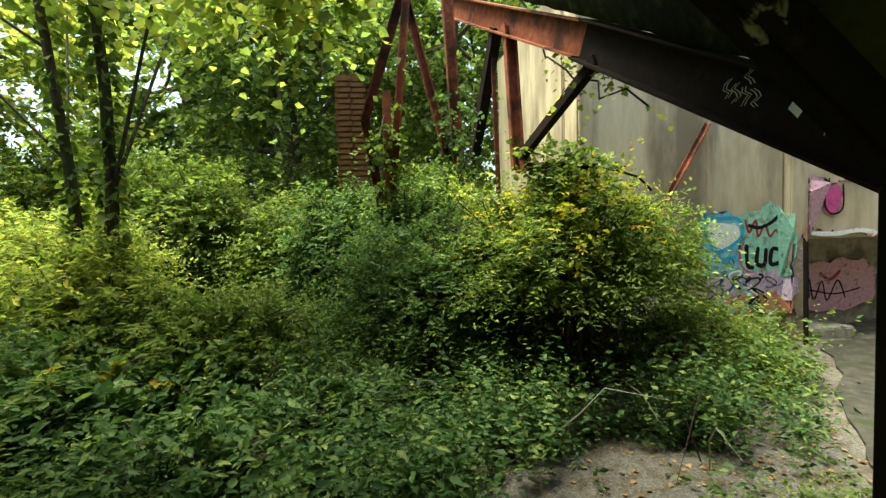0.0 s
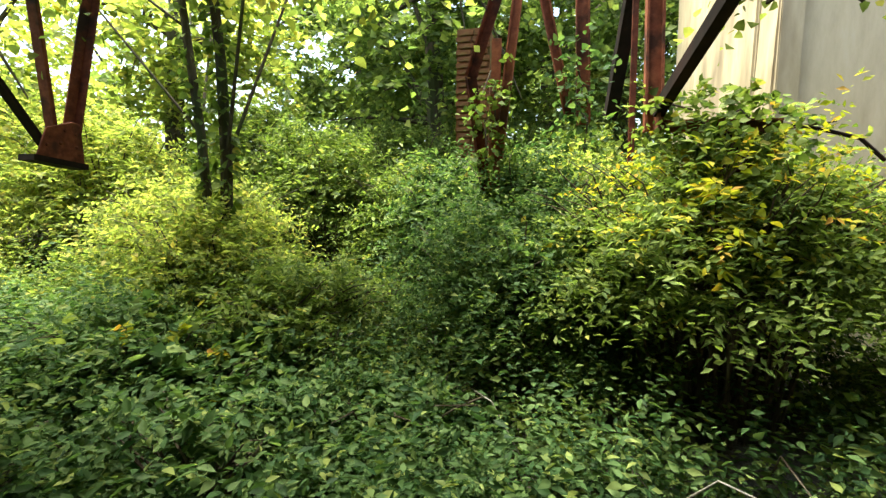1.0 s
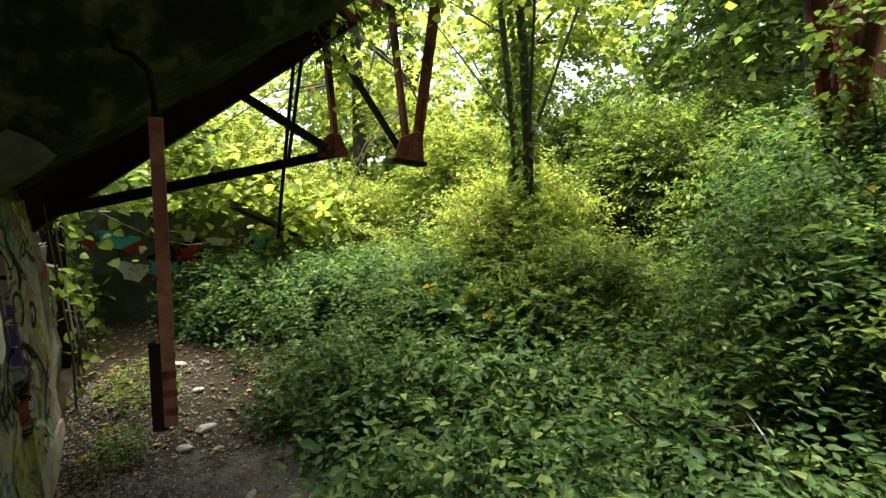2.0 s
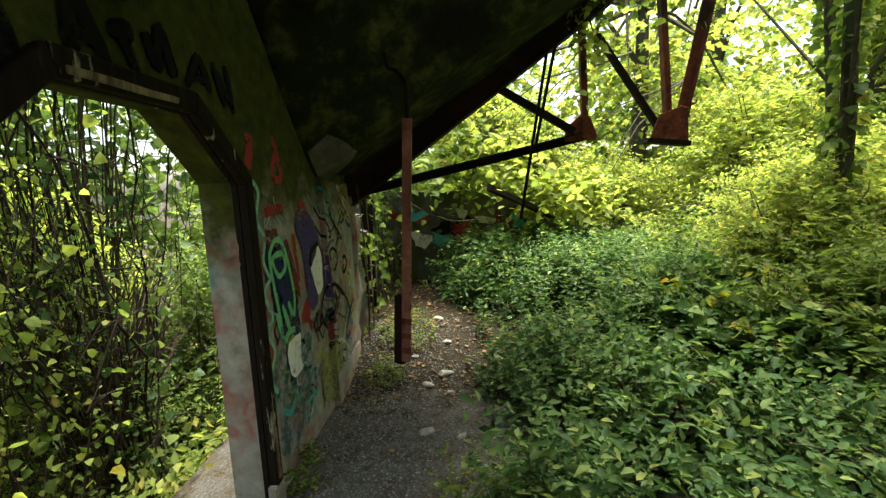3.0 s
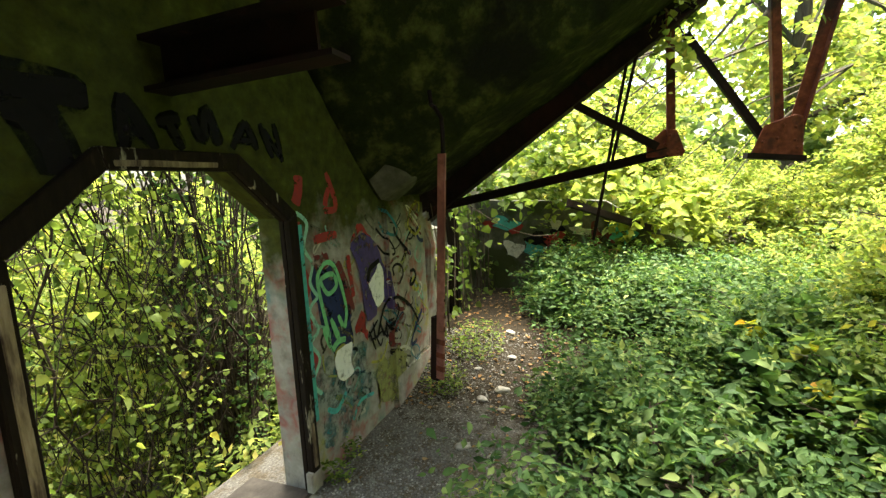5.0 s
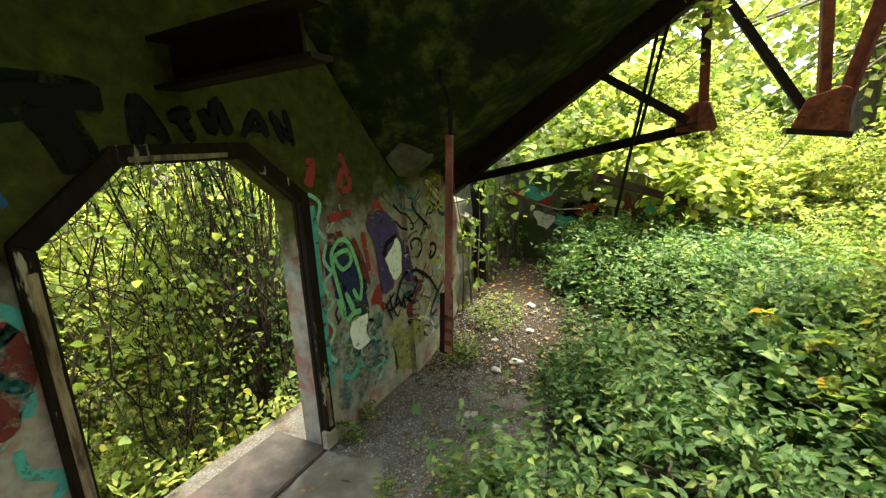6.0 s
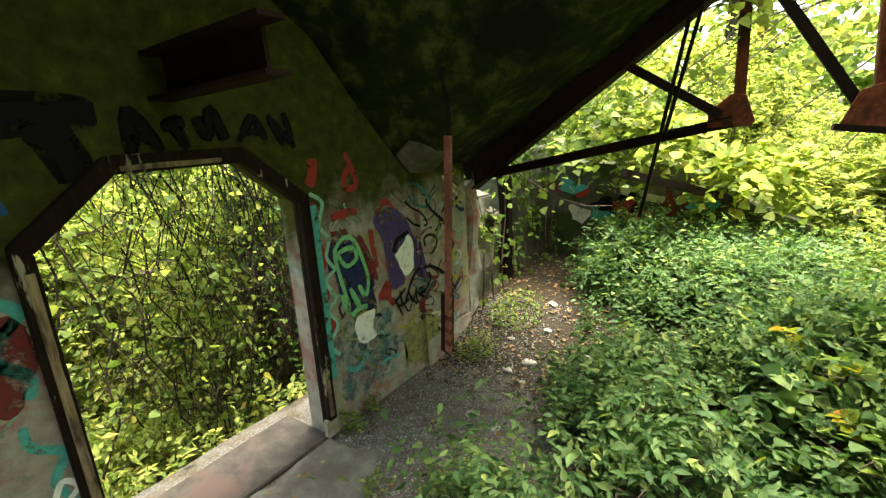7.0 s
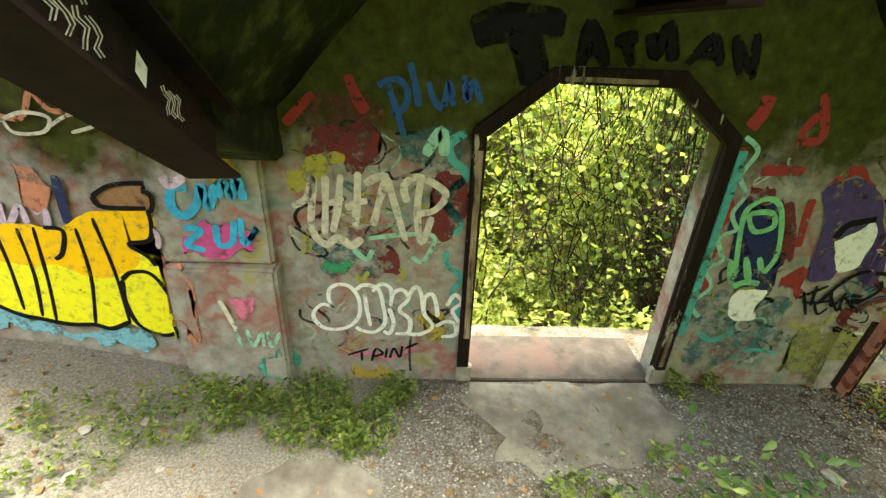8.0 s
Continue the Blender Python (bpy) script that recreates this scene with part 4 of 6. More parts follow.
at, tall = [], []
while len(at) < 15500:
    x, y = rng.uniform(-7, 7), rng.uniform(0.8, 7.2)
    c = cover(x, y)
    g = clump(x, y)
    if rng.uniform() < c * (0.05 + 0.95 * g ** 1.7) * (1.0 if y < 4 else 0.5):
        if math.hypot((x + 1.9) / 0.95, (y - 3.25) / 0.34) < 1 or math.hypot((x - 1.9) / 1.0, (y - 3.65) / 0.6) < 1:
            continue
        at.append((x, y, ground_z(x, y)))
        tall.append(0.1 + 0.16 * c * rng.uniform(0.2, 1) + 0.72 * c * g ** 1.5 * rng.uniform(0, 1) ** 1.3)
at, tall = np.array(at), np.array(tall)
lean = np.stack([rng.normal(0, 0.35, len(at)), rng.normal(0, 0.35, len(at)), np.ones(len(at))], 1)
p, d = [], []
for k in range(12):
    t = 0.2 + 0.8 * k / 11
    ang = rng.uniform(0, math.tau, len(at))
    q = at + lean * (tall * t)[:, None]
    q += 0.04 * rng.normal(0, 1, q.shape)
    p.append(q)
    d.append(np.stack([np.cos(ang), np.sin(ang), rng.normal(0.05, 0.3, len(at))], 1))
p, d = np.concatenate(p), np.concatenate(d)
half = rng.uniform(0, 1, len(p)) < 0.72
front = p[:, 1] < 3.0
# front weeds mostly in the darkened leaf, as if shaded by the vault
for mt, sel, shape in ((LEAF_SHADE, half & front, BLADE), (LEAF_COOL, ~half & front, OVATE), (LEAF_MID, half & ~front, BLADE), (LEAF_COOL, ~half & ~front, BLADE)):
    tagged(new("undergrowth", leaf_mesh("undergrowth", p[sel], d[sel], 0.052 * np.where(rng.uniform(0, 1, sel.sum()) < 0.62, rng.uniform(0.35, 0.85, sel.sum()), rng.uniform(0.9, 1.75, sel.sum())), mt, rng, shape, 0.85)), "knee-high green weeds covering the court floor", "undergrowth", kind="stuff")

# tall leafy stalks standing out of the weeds
at, d, size = [], [], []
for _ in range(260):
    x, y = rng.uniform(-3.6, 2.6), rng.uniform(1.5, 4.2)
    if cover(x, y) < 0.5:
        continue
    h = rng.uniform(0.4, 0.85)
    lx, ly = rng.normal(0, 0.12), rng.normal(0, 0.12)
    turn = rng.uniform(0, math.tau)
    for k in range(18):
        t = 0.35 + 0.65 * k / 17
        a = turn + (k % 2) * math.pi + (k // 2) * 1.3
        at.append((x + lx * t, y + ly * t, ground_z(x, y) + h * t))
        d.append((math.cos(a), math.sin(a), 0.25 - 0.5 * (1 - t)))
        size.append(rng.uniform(0.08, 0.13) * (1.15 - 0.6 * t))
tagged(new("tall_weeds", leaf_mesh("tall_weeds", np.array(at), np.array(d), np.array(size), LEAF_COOL, rng, OVATE, 0.3)), "tall leafy green stalks standing among the weeds", "weeds", kind="stuff")

# creepers over the steel of the dark truss and the far posts
def creeper(label, a, b_, n, spread, size, material, seed):
    rk = np.random.default_rng(seed)
    a, b_ = np.array(a), np.array(b_)
    ob = empty("creeper", tuple(a), label, "creeper", "creepers on the steel")
    t = rk.uniform(0, 1, (n, 1))
    c = a * (1 - t) + b_ * t
    o = rk.normal(0, 1, (n, 3))
    o /= np.linalg.norm(o, axis=1, keepdims=True)
    p, dd = sprigs(rk, c + o * spread * rk.uniform(0.2, 1, (n, 1)), o + np.array([0, 0, -0.2]), 0.25, 6, 0.6)
    leaf_part("leaves", ob, p, dd, size * rk.uniform(0.5, 1.3, len(p)), material, rk, LOBED, 0.7)
    q = tube_bm([tuple(a * (1 - s) + b_ * s + rk.normal(0, spread * 0.4, 3)) for s in np.linspace(0, 1, 9)], [0.008] * 9, 5)
    under(part("stem", q, TWIG), ob)


creeper("yellow-green creeper wound along a rusty truss chord", (LX(3.8), 3.8, 2.38), (2.2, 3.58, 2.25), 220, 0.2, 0.055, LEAF_MID, 170)
creeper("yellowing creeper hanging off a truss chord", (1.75, 3.6, 2.15), (1.75, 3.3, 1.5), 60, 0.2, 0.055, LEAF_YELLOW, 171)
creeper("light creeper hanging over the dark truss", (1.5, 3.4, 3.3), (1.75, 2.3, 2.5), 20, 0.12, 0.045, LEAF_LIME, 172)
creeper("green creeper climbing a far steel post", (0.15, 4.65, 1.9), (0.2, 4.65, 3.0), 60, 0.16, 0.06, LEAF_MID, 173)
creeper("green creeper climbing the rusted truss posts", (1.0, 4.65, 2.4), (0.95, 4.65, 3.1), 60, 0.18, 0.06, LEAF_COOL, 174)
creeper("ivy wound round the truss of the far bay", (RX, 2.4, 3.4), (RX, 3.8, 4.4), 110, 0.25, 0.08, LEAF_MID, 175)
creeper("ivy hanging down a truss brace", (RX + 0.05, 2.4, 2.9), (RX + 0.05, 2.3, 3.5), 36, 0.12, 0.07, LEAF_LIME, 176)

# tufts on the path
at, d = [], []
for cx, cy, r, n in ((1.75, 0.38, 0.3, 260), (1.4, 0.5, 0.22, 160), (1.2, 0.22, 0.14, 90), (2.2, 0.32, 0.2, 120), (2.5, 0.4, 0.3, 120), (3.0, 0.75, 0.4, 120), (2.7, 1.5, 0.4, 260), (1.9, 1.3, 0.18, 90), (0.1, 1.05, 0.22, 70), (-0.85, 0.12, 0.08, 24), (-1.1, 0.06, 0.07, 20), (-0.45, 0.7, 0.06, 14), (-2.3, 0.35, 0.2, 80), (-2.9, 0.5, 0.3, 120), (-0.75, 1.2, 0.3, 120), (2.2, 1.6, 0.4, 90), (1.2, 1.5, 0.35, 80)):
    for _ in range(n):
        a, rr = rng.uniform(0, math.tau), r * math.sqrt(rng.uniform())
        x, y = cx + rr * math.cos(a), cy + rr * math.sin(a)
        for k in range(5):
            at.append((x + rng.normal(0, 0.02), y + rng.normal(0, 0.02), ground_z(x, y) + rng.uniform(0.01, 0.16)))
            b_ = rng.uniform(0, math.tau)
            d.append((math.cos(b_), math.sin(b_), rng.uniform(0, 0.8)))
at, d = np.array(at), np.array(d)
tagged(new("weed_tufts", leaf_mesh("weed_tufts", at, d, rng.uniform(0.02, 0.055, len(at)), LEAF_MID, rng)), "small green weed tufts on the gravel", "weeds", kind="stuff")

# litter of fallen leaves
n = 6000
x, y = rng.uniform(-5, 5, n), rng.uniform(0.05, 3.2, n)
near = rng.uniform(0, 1, n) < np.where(x < -2.0, 1.0, np.where(x > 1.2, 0.3, 0.08))
x, y = x[near], y[near]
at = np.stack([x, y, [ground_z(a, b_) + 0.012 for a, b_ in zip(x, y)]], 1)
ang = rng.uniform(0, math.tau, len(at))
tagged(new("leaf_litter", leaf_mesh("leaf_litter", at, np.stack([np.cos(ang), np.sin(ang), rng.normal(0, 0.15, len(at))], 1), rng.uniform(0.018, 0.048, len(at)), LEAF_DEAD, rng, LOBED, 0.2)), "dry fallen leaves on the path", "leaf litter", kind="stuff")

# vines and greenery behind the doorway
rng = np.random.default_rng(60)
for k in range(38):
    x0, y0 = rng.uniform(-1.9, 1.6), rng.uniform(-2.3, -1.15)
    if rng.uniform() < 0.68:
        x0 = rng.uniform(-1.9, -0.5)
    base = ground_z(x0, y0)
    vine = empty("vine", (x0, y0, base), "dark hanging vine with yellow-green leaves behind the doorway", "vine", "vines behind the doorway")
    pts, xx, yy = [], x0, y0
    for i in range(14):
        pts.append((xx, yy, base - 0.02 + (3.9 - base) * i / 13))
        xx += rng.normal(0, 0.13)
        yy = min(-1.05, yy + rng.normal(0, 0.06))
    r = rng.uniform(0.004, 0.011)
    under(part("stem", tube_bm(pts, [r] * 14, 5), VINE), vine)
    for _ in range(9 if x0 < -0.5 else 2):
        i = int(rng.integers(2, 9))
        s_ = Vector(pts[i])
        side = rng.choice((-1, 1)) * rng.uniform(0.25, 0.95)
        loop = [s_ + Vector((side * t, 0.05 * rng.normal(), rng.uniform(-0.4, 0.9) * t - 0.5 * t * (1 - t) + 0.03 * rng.normal())) for t in (0, 0.25, 0.5, 0.75, 1)]
        under(part("tendril", tube_bm([(v.x, min(v.y, -1.0), v.z) for v in loop], [r * 0.8, r * 0.7, r * 0.6, r * 0.5, r * 0.4], 5), VINE), vine)
    per = 17 if x0 > -0.6 else 14
    a = np.repeat(np.array(pts[1:]), per, axis=0) + rng.normal(0, 0.14, (13 * per, 3))
    a[:, 1] = np.minimum(a[:, 1], -0.95)
    d = rng.normal(0, 0.75, a.shape) + np.array([0, 0.1, -0.5])
    # vines furthest to -x get the shade-darkened leaf
    leaf_part("leaves", vine, a, d, 0.05 * np.where(rng.uniform(0, 1, len(a)) < 0.7, rng.uniform(0.4, 1.0, len(a)), rng.uniform(1.0, 2.0, len(a))), LEAF_SHADE if x0 < -1.5 else LEAF_MID if x0 < -1.1 or k % 4 == 0 else LEAF_LIME, rng, LOBED, 1.2)
bush("sunlit light green thicket behind the doorway", (0.6, -3.9, 1.2), (2.6, 1.0, 2.6), 3200, 0.12, LEAF_LIME, 61)
bush("bright yellow-green thicket behind the vines", (-2.6, -3.3, 1.2), (1.9, 1.0, 2.4), 2600, 0.1, LEAF_LIME, 62)
bush("dark creeper thicket beside the doorway's back", (-3.7, -1.9, 0.8), (1.3, 0.9, 2.2), 1200, 0.09, LEAF_DARK, 67)
bush("tangle of bare dark creeper stems", (-1.9, -1.9, 0.4), (1.0, 0.6, 2.6), 300, 0.07, LEAF_DARK, 65, stems=240)
bush("dense dark creepers hanging over the wall's back", (-2.0, -2.1, 4.2), (1.3, 0.9, 0.9), 900, 0.1, LEAF_DARK, 66, stems=20)
bush("low ferny bush below the doorway", (0.9, -2.3, 0.0), (1.7, 0.8, 0.9), 2200, 0.09, LEAF_LIME, 63)
tree("light green tree behind the doorway", (-0.5, -6.5), 8, (0.0, -6.5, 3.0), (4.2, 1.6, 3.6), 2600, 0.2, LEAF_LIME, 64, 0.16)

# stones and rubble on the path
STONES = [(-1.5, 0.79, 0.11), (-1.42, 1.05, 0.07), (-2.2, 0.75, 0.09), (-2.35, 0.9, 0.12), (-2.1, 0.95, 0.06), (-2.55, 1.38, 0.12), (-0.12, 0.84, 0.05), (-1.1, 1.2, 0.04), (-2.6, 0.6, 0.07), (2.7, 0.5, 0.09), (3.0, 0.62, 0.08), (2.9, 0.9, 0.07), (3.3, 0.6, 0.06), (2.5, 0.8, 0.05), (-0.9, 0.9, 0.035), (-2.8, 0.9, 0.08), (-3.2, 0.8, 0.1), (-0.3, 1.3, 0.04)]
for k, (x, y, r) in enumerate(STONES):
    rk = np.random.default_rng(100 + k)
    q = bmesh.new()
    bmesh.ops.create_icosphere(q, subdivisions=2, radius=1)
    for v in q.verts:
        v.co *= 1 + 0.4 * noise.noise(v.co * 1.3 + Vector((k * 3.0, 0, 0)))
    bmesh.ops.transform(q, matrix=Matrix.Rotation(rk.uniform(0, 6), 4, "Z") @ Matrix.Diagonal((r * 0.62, r * 0.42, r * 0.2, 1)), verts=q.verts)
    ob = tagged(part("stone", q, STONE), "pale broken concrete chip lying on the gravel", "stone", "stones on the path")
    ob.matrix_world = Matrix.Translation((x, y, ground_z(x, y) + r * 0.1))

# woods that close the place all round
rng = np.random.default_rng(70)
n = 15000
ang = rng.uniform(0, math.tau, n)
rad = rng.uniform(14.5, 19.0, n)
hgt = 8.0 * rng.uniform(0, 1, n) ** 1.1
at = np.stack([rad * np.cos(ang) - 1.0, rad * np.sin(ang) + 2.0, hgt - 1.0], 1)
gap = np.array([noise.noise(Vector(q) * 0.35) for q in at])
at = at[(gap > -0.12 + 0.03 * (hgt - 5)) & (hgt < 4.6 + 9 * gap + 1.5)]
p, d = sprigs(rng, at, rng.normal(0, 1, at.shape), 1.2, 6, 0.5)
sel = (np.sin(np.arctan2(p[:, 1] - 2, p[:, 0] + 1) * 1.0 + 1.9) > -0.2)
for mt, s_ in ((LEAF_DARK, ~sel), (LEAF_LIME, sel)):
    tagged(new("far_woods", leaf_mesh("far_woods", p[s_], d[s_], 0.42 * rng.uniform(0.6, 1.3, s_.sum()), mt, rng, WIDE, 1.0)), "dense leafy woods standing around the ruin", "woods", kind="stuff")

# more thicket filling the court's far side
for k, (x, y, w, h, mt) in enumerate(((-4.6, 7.6, 1.6, 2.2, LEAF_MID), (-7.4, 6.4, 1.6, 2.4, LEAF_LIME), (-1.9, 8.4, 1.6, 2.4, LEAF_DARK), (1.3, 7.6, 1.0, 2.0, LEAF_MID), (-8.0, 2.6, 1.2, 1.7, LEAF_LIME), (-6.4, 2.2, 1.0, 2.6, LEAF_LIME), (-4.2, 1.5, 0.7, 0.6, LEAF_COOL), (-7.0, 0.6, 1.1, 1.8, LEAF_LIME), (-0.2, 9.6, 1.8, 2.6, LEAF_DARK))):
    bush("dense leafy thicket filling the court's edge", (x, y, h * 0.4), (w, w * 0.75, h * 0.75), 1300, 0.1, mt, 80 + k)

# boughs hanging over the broken wall and the truss
for k, (x, y, z, r, mt) in enumerate(((-4.6, 0.6, 3.3, 1.0, LEAF_MID), (-6.3, 1.0, 3.2, 1.3, LEAF_LIME), (-1.0, 4.0, 4.1, 1.0, LEAF_LIME), (-2.6, 3.6, 4.2, 1.0, LEAF_LIME), (-0.5, 3.5, 3.85, 0.6, LEAF_LIME), (-4.5, 0.6, 2.15, 0.75, LEAF_MID), (-4.5, 1.5, 2.0, 0.6, LEAF_LIME), (-4.6, 2.4, 1.6, 0.45, LEAF_LIME))):
    rk = np.random.default_rng(95 + k)
    top = (x - 1.2, y + 2.2, z + 1.6)
    ob = empty("bough", top, "leafy bough hanging from a tree over the ruin", "bough", "boughs")
    for _ in range(3):
        e = Vector((x, y, z)) + Vector(rk.normal(0, 0.5 * r, 3))
        m_ = (Vector(top) + e) / 2 + Vector((0, 0, 0.3))
        under(part("branch", tube_bm([top, Vector(top).lerp(m_, 0.5), m_, m_.lerp(e, 0.5), e], [0.018, 0.015, 0.011, 0.007, 0.003], 5), BARK), ob)
    a_, o_ = lumpy_shell(rk, 100, (x, y, z), (r, r, r * 0.55), 0.3, 2.5, False)
    p, d = sprigs(rk, a_, o_, 0.4, 8, 0.7)
    leaf_part("leaves", ob, p, d, 0.11 * rk.uniform(0.6, 1.25, len(p)), mt, rk, LOBED)

# loose gravel on the path
rng = np.random.default_rng(110)
n = 14000
x, y = rng.uniform(-3.2, 1.35, n), np.abs(rng.normal(0.0, 0.75, n)) + 0.04
r = rng.uniform(0.004, 0.012, n)
ok = ~((np.abs(x) < 0.62) & (y < 0.66)) & (y < 2.2)
x, y, r = x[ok], y[ok], r[ok]
octa = np.array([(1, 0, 0), (0, 1, 0), (-1, 0, 0), (0, -1, 0), (0, 0, 0.7), (0, 0, -0.7)])
base = np.stack([x, y, [ground_z(a, b_) + 0.004 for a, b_ in zip(x, y)]], 1)
vv = (base[:, None, :] + octa[None] * r[:, None, None] * rng.uniform(0.6, 1.3, (len(x), 6, 1))).reshape(-1, 3)
tri = np.array([(0, 1, 4), (1, 2, 4), (2, 3, 4), (3, 0, 4), (1, 0, 5), (2, 1, 5), (3, 2, 5), (0, 3, 5)])
ff = (np.arange(len(x))[:, None, None] * 6 + tri[None]).reshape(-1, 3)
me = bpy.data.meshes.new("gravel")
me.from_pydata(vv.tolist(), [], ff.tolist())
me.materials.append(PEBBLE)
tagged(new("gravel", me), "loose grey gravel along the wall", "gravel", kind="stuff")

# ground cover behind the wall
rng = np.random.default_rng(120)
n = 2600
x, y = rng.uniform(-5, 5, n), rng.uniform(-6.5, -0.75, n)
at = np.stack([x, y, [ground_z(a, b_) for a, b_ in zip(x, y)]], 1)
p, d = sprigs(rng, at, np.stack([rng.normal(0, 0.4, n), rng.normal(0, 0.4, n), np.ones(n)], 1), 0.5, 9, 0.3)
tagged(new("ground_cover", leaf_mesh("ground_cover", p, d, 0.09 * rng.uniform(0.5, 1.3, len(p)), LEAF_LIME, rng)), "sunlit light green ground plants behind the wall", "undergrowth", kind="stuff")

# ivy over the broken wall slabs
rng = np.random.default_rng(130)
n = 1500
x = rng.uniform(-6.5, -2.85, n)
at = np.stack([x, rng.uniform(-0.1, 0.22, n), 0.3 + 1.7 * rng.uniform(0, 1, n) ** 0.7], 1)
keep = np.array([noise.noise(Vector(q) * 2.2) for q in at]) > 0.02
at = at[keep]
ivy_ob = empty("ivy", (-4.5, 0.1, 0.3), "dark green ivy spreading over the broken wall", "ivy")
leaf_part("leaves", ivy_ob, at, rng.normal(0, 0.5, at.shape) + np.array([0, 0.4, -0.6]), rng.uniform(0.05, 0.1, len(at)), LEAF_MID, rng, LOBED, 0.8)
q = bmesh.new()
for k in range(14):
    x0 = -2.9 - 0.25 * k
    tube_bm([(x0, 0.1, 0.25), (x0 + 0.1 * math.sin(k), 0.13, 0.7), (x0 - 0.08, 0.1, 1.2), (x0 + 0.15 * math.cos(k), 0.12, 1.8)], [0.01, 0.009, 0.007, 0.004], 5, q)
under(part("branchwork", q, TWIG), ivy_ob)
tagged(part("dead_twig", tube_bm([(-3.3, 0.3, 1.78), (-3.38, 0.5, 1.62), (-3.5, 0.75, 1.45), (-3.6, 1.0, 1.36), (-3.7, 1.25, 1.36)], [0.005, 0.005, 0.004, 0.003, 0.002], 6), TWIG), "long pale bare twig drooping from the broken wall", "twig", "dead twigs")
# bare fallen twigs and thin dead stems in the court
for k in range(26):
    x, y = rng.uniform(-3.5, 3.0), rng.uniform(1.8, 4.6)
    z = ground_z(x, y)
    a = rng.uniform(0, math.tau)
    l_ = rng.uniform(0.4, 1.1)
    pts = [(x + l_ * t * math.cos(a) + 0.05 * rng.normal(), y + l_ * t * math.sin(a) + 0.05 * rng.normal(), z + 0.02 + rng.uniform(0.3, 0.9) * l_ * math.sin(t * 2.2)) for t in (0, 0.3, 0.6, 1)]
    tagged(part("dead_twig", tube_bm(pts, [0.006, 0.005, 0.004, 0.002], 5), STONE if k % 4 == 0 else TWIG), "thin bare dead twig arching out of the weeds", "twig", "dead twigs")

# ---------- sprayed paint ----------
P_CREAM = paint("cream_paint", (0.6, 0.57, 0.48))
P_WHITE = paint("white_paint", (0.75, 0.75, 0.73), 0.12)
P_PINK = paint("pink_paint", (0.62, 0.16, 0.28))
P_BLACK = paint("black_paint", (0.008, 0.007, 0.008), 0.1, 0.9)
P_BLUE = paint("blue_paint", (0.02, 0.09, 0.25))
P_RED = paint("red_paint", (0.33, 0.03, 0.025), 0.35)
P_TEAL = paint("teal_paint", (0.03, 0.2, 0.24), 0.4)
P_TEALPALE = paint("pale_teal_paint", (0.08, 0.4, 0.37), 0.3)
P_MINT = paint("mint_paint", (0.3, 0.6, 0.45), 0.3)
P_YELLOW = paint("dull_yellow_paint", (0.4, 0.37, 0.06), 0.35)
P_OCHRE = paint("ochre_paint", (0.45, 0.32, 0.05), 0.4)
P_OLIVE = paint("olive_paint", (0.27, 0.27, 0.1), 0.4)
P_GREEN = paint("green_paint", (0.04, 0.3, 0.13), 0.35)
P_MAROON = paint("maroon_paint", (0.17, 0.03, 0.03), 0.4)
P_LIMEPAINT = paint("light_green_paint", (0.2, 0.55, 0.26), 0.25)
P_NAVY = paint("navy_paint", (0.02, 0.03, 0.1), 0.3)
P_PURPLE = paint("purple_paint", (0.075, 0.05, 0.17), 0.3)
P_LEMON = paint("lemon_paint", (0.8, 0.75, 0.03), 0.12)
P_GOLD = paint("golden_paint", (0.85, 0.5, 0.01), 0.12)
P_BROWN = paint("brown_paint", (0.3, 0.16, 0.08), 0.2)
P_LILAC = paint("lilac_paint", (0.55, 0.42, 0.55), 0.25)
P_SALMON = paint("salmon_paint", (0.55, 0.22, 0.13), 0.3)
P_PANEL = paint("pale_pink_paint", (0.55, 0.33, 0.4), 0.2)
P_SKY = paint("sky_blue_paint", (0.2, 0.5, 0.62), 0.35)
P_CYAN = paint("bright_blue_paint", (0.03, 0.35, 0.6), 0.2)
P_MAGENTA = paint("magenta_paint", (0.6, 0.07, 0.28), 0.3)

F_CREAM = paint("faded_cream_paint", (0.5, 0.48, 0.41), 0.3, 0.8, 0.15)
F_RED = paint("faded_red_paint", (0.22, 0.05, 0.045), 0.4, 0.8, 0.35)
F_TEAL = paint("faded_teal_paint", (0.05, 0.2, 0.22), 0.4, 0.8, 0.3)
F_YELLOW = paint("faded_yellow_paint", (0.38, 0.35, 0.08), 0.3, 0.8, 0.15)
F_BLACK = paint("faded_black_paint", (0.006, 0.006, 0.006), 0.3, 0.8, 0.15)
F_MINT = paint("faded_mint_paint", (0.28, 0.5, 0.4), 0.3, 0.8, 0.15)



def smooth_line(pts, per=6):
    if len(pts) < 3:
        (x0, z0), (x1, z1) = pts
        return [(x0 + (x1 - x0) * k / 4, z0 + (z1 - z0) * k / 4) for k in range(5)]
    q = [pts[0]] + list(pts) + [pts[-1]]
    out = []
    for i in range(1, len(q) - 2):
        for k in range(per):
            t = k / per
            out.append(tuple(0.5 * (2 * q[i][a] + (q[i + 1][a] - q[i - 1][a]) * t + (2 * q[i - 1][a] - 5 * q[i][a] + 4 * q[i + 1][a] - q[i + 2][a]) * t * t + (3 * q[i][a] - q[i - 1][a] - 3 * q[i + 1][a] + q[i + 2][a]) * t ** 3) for a in (0, 1)))
    return out + [pts[-1]]


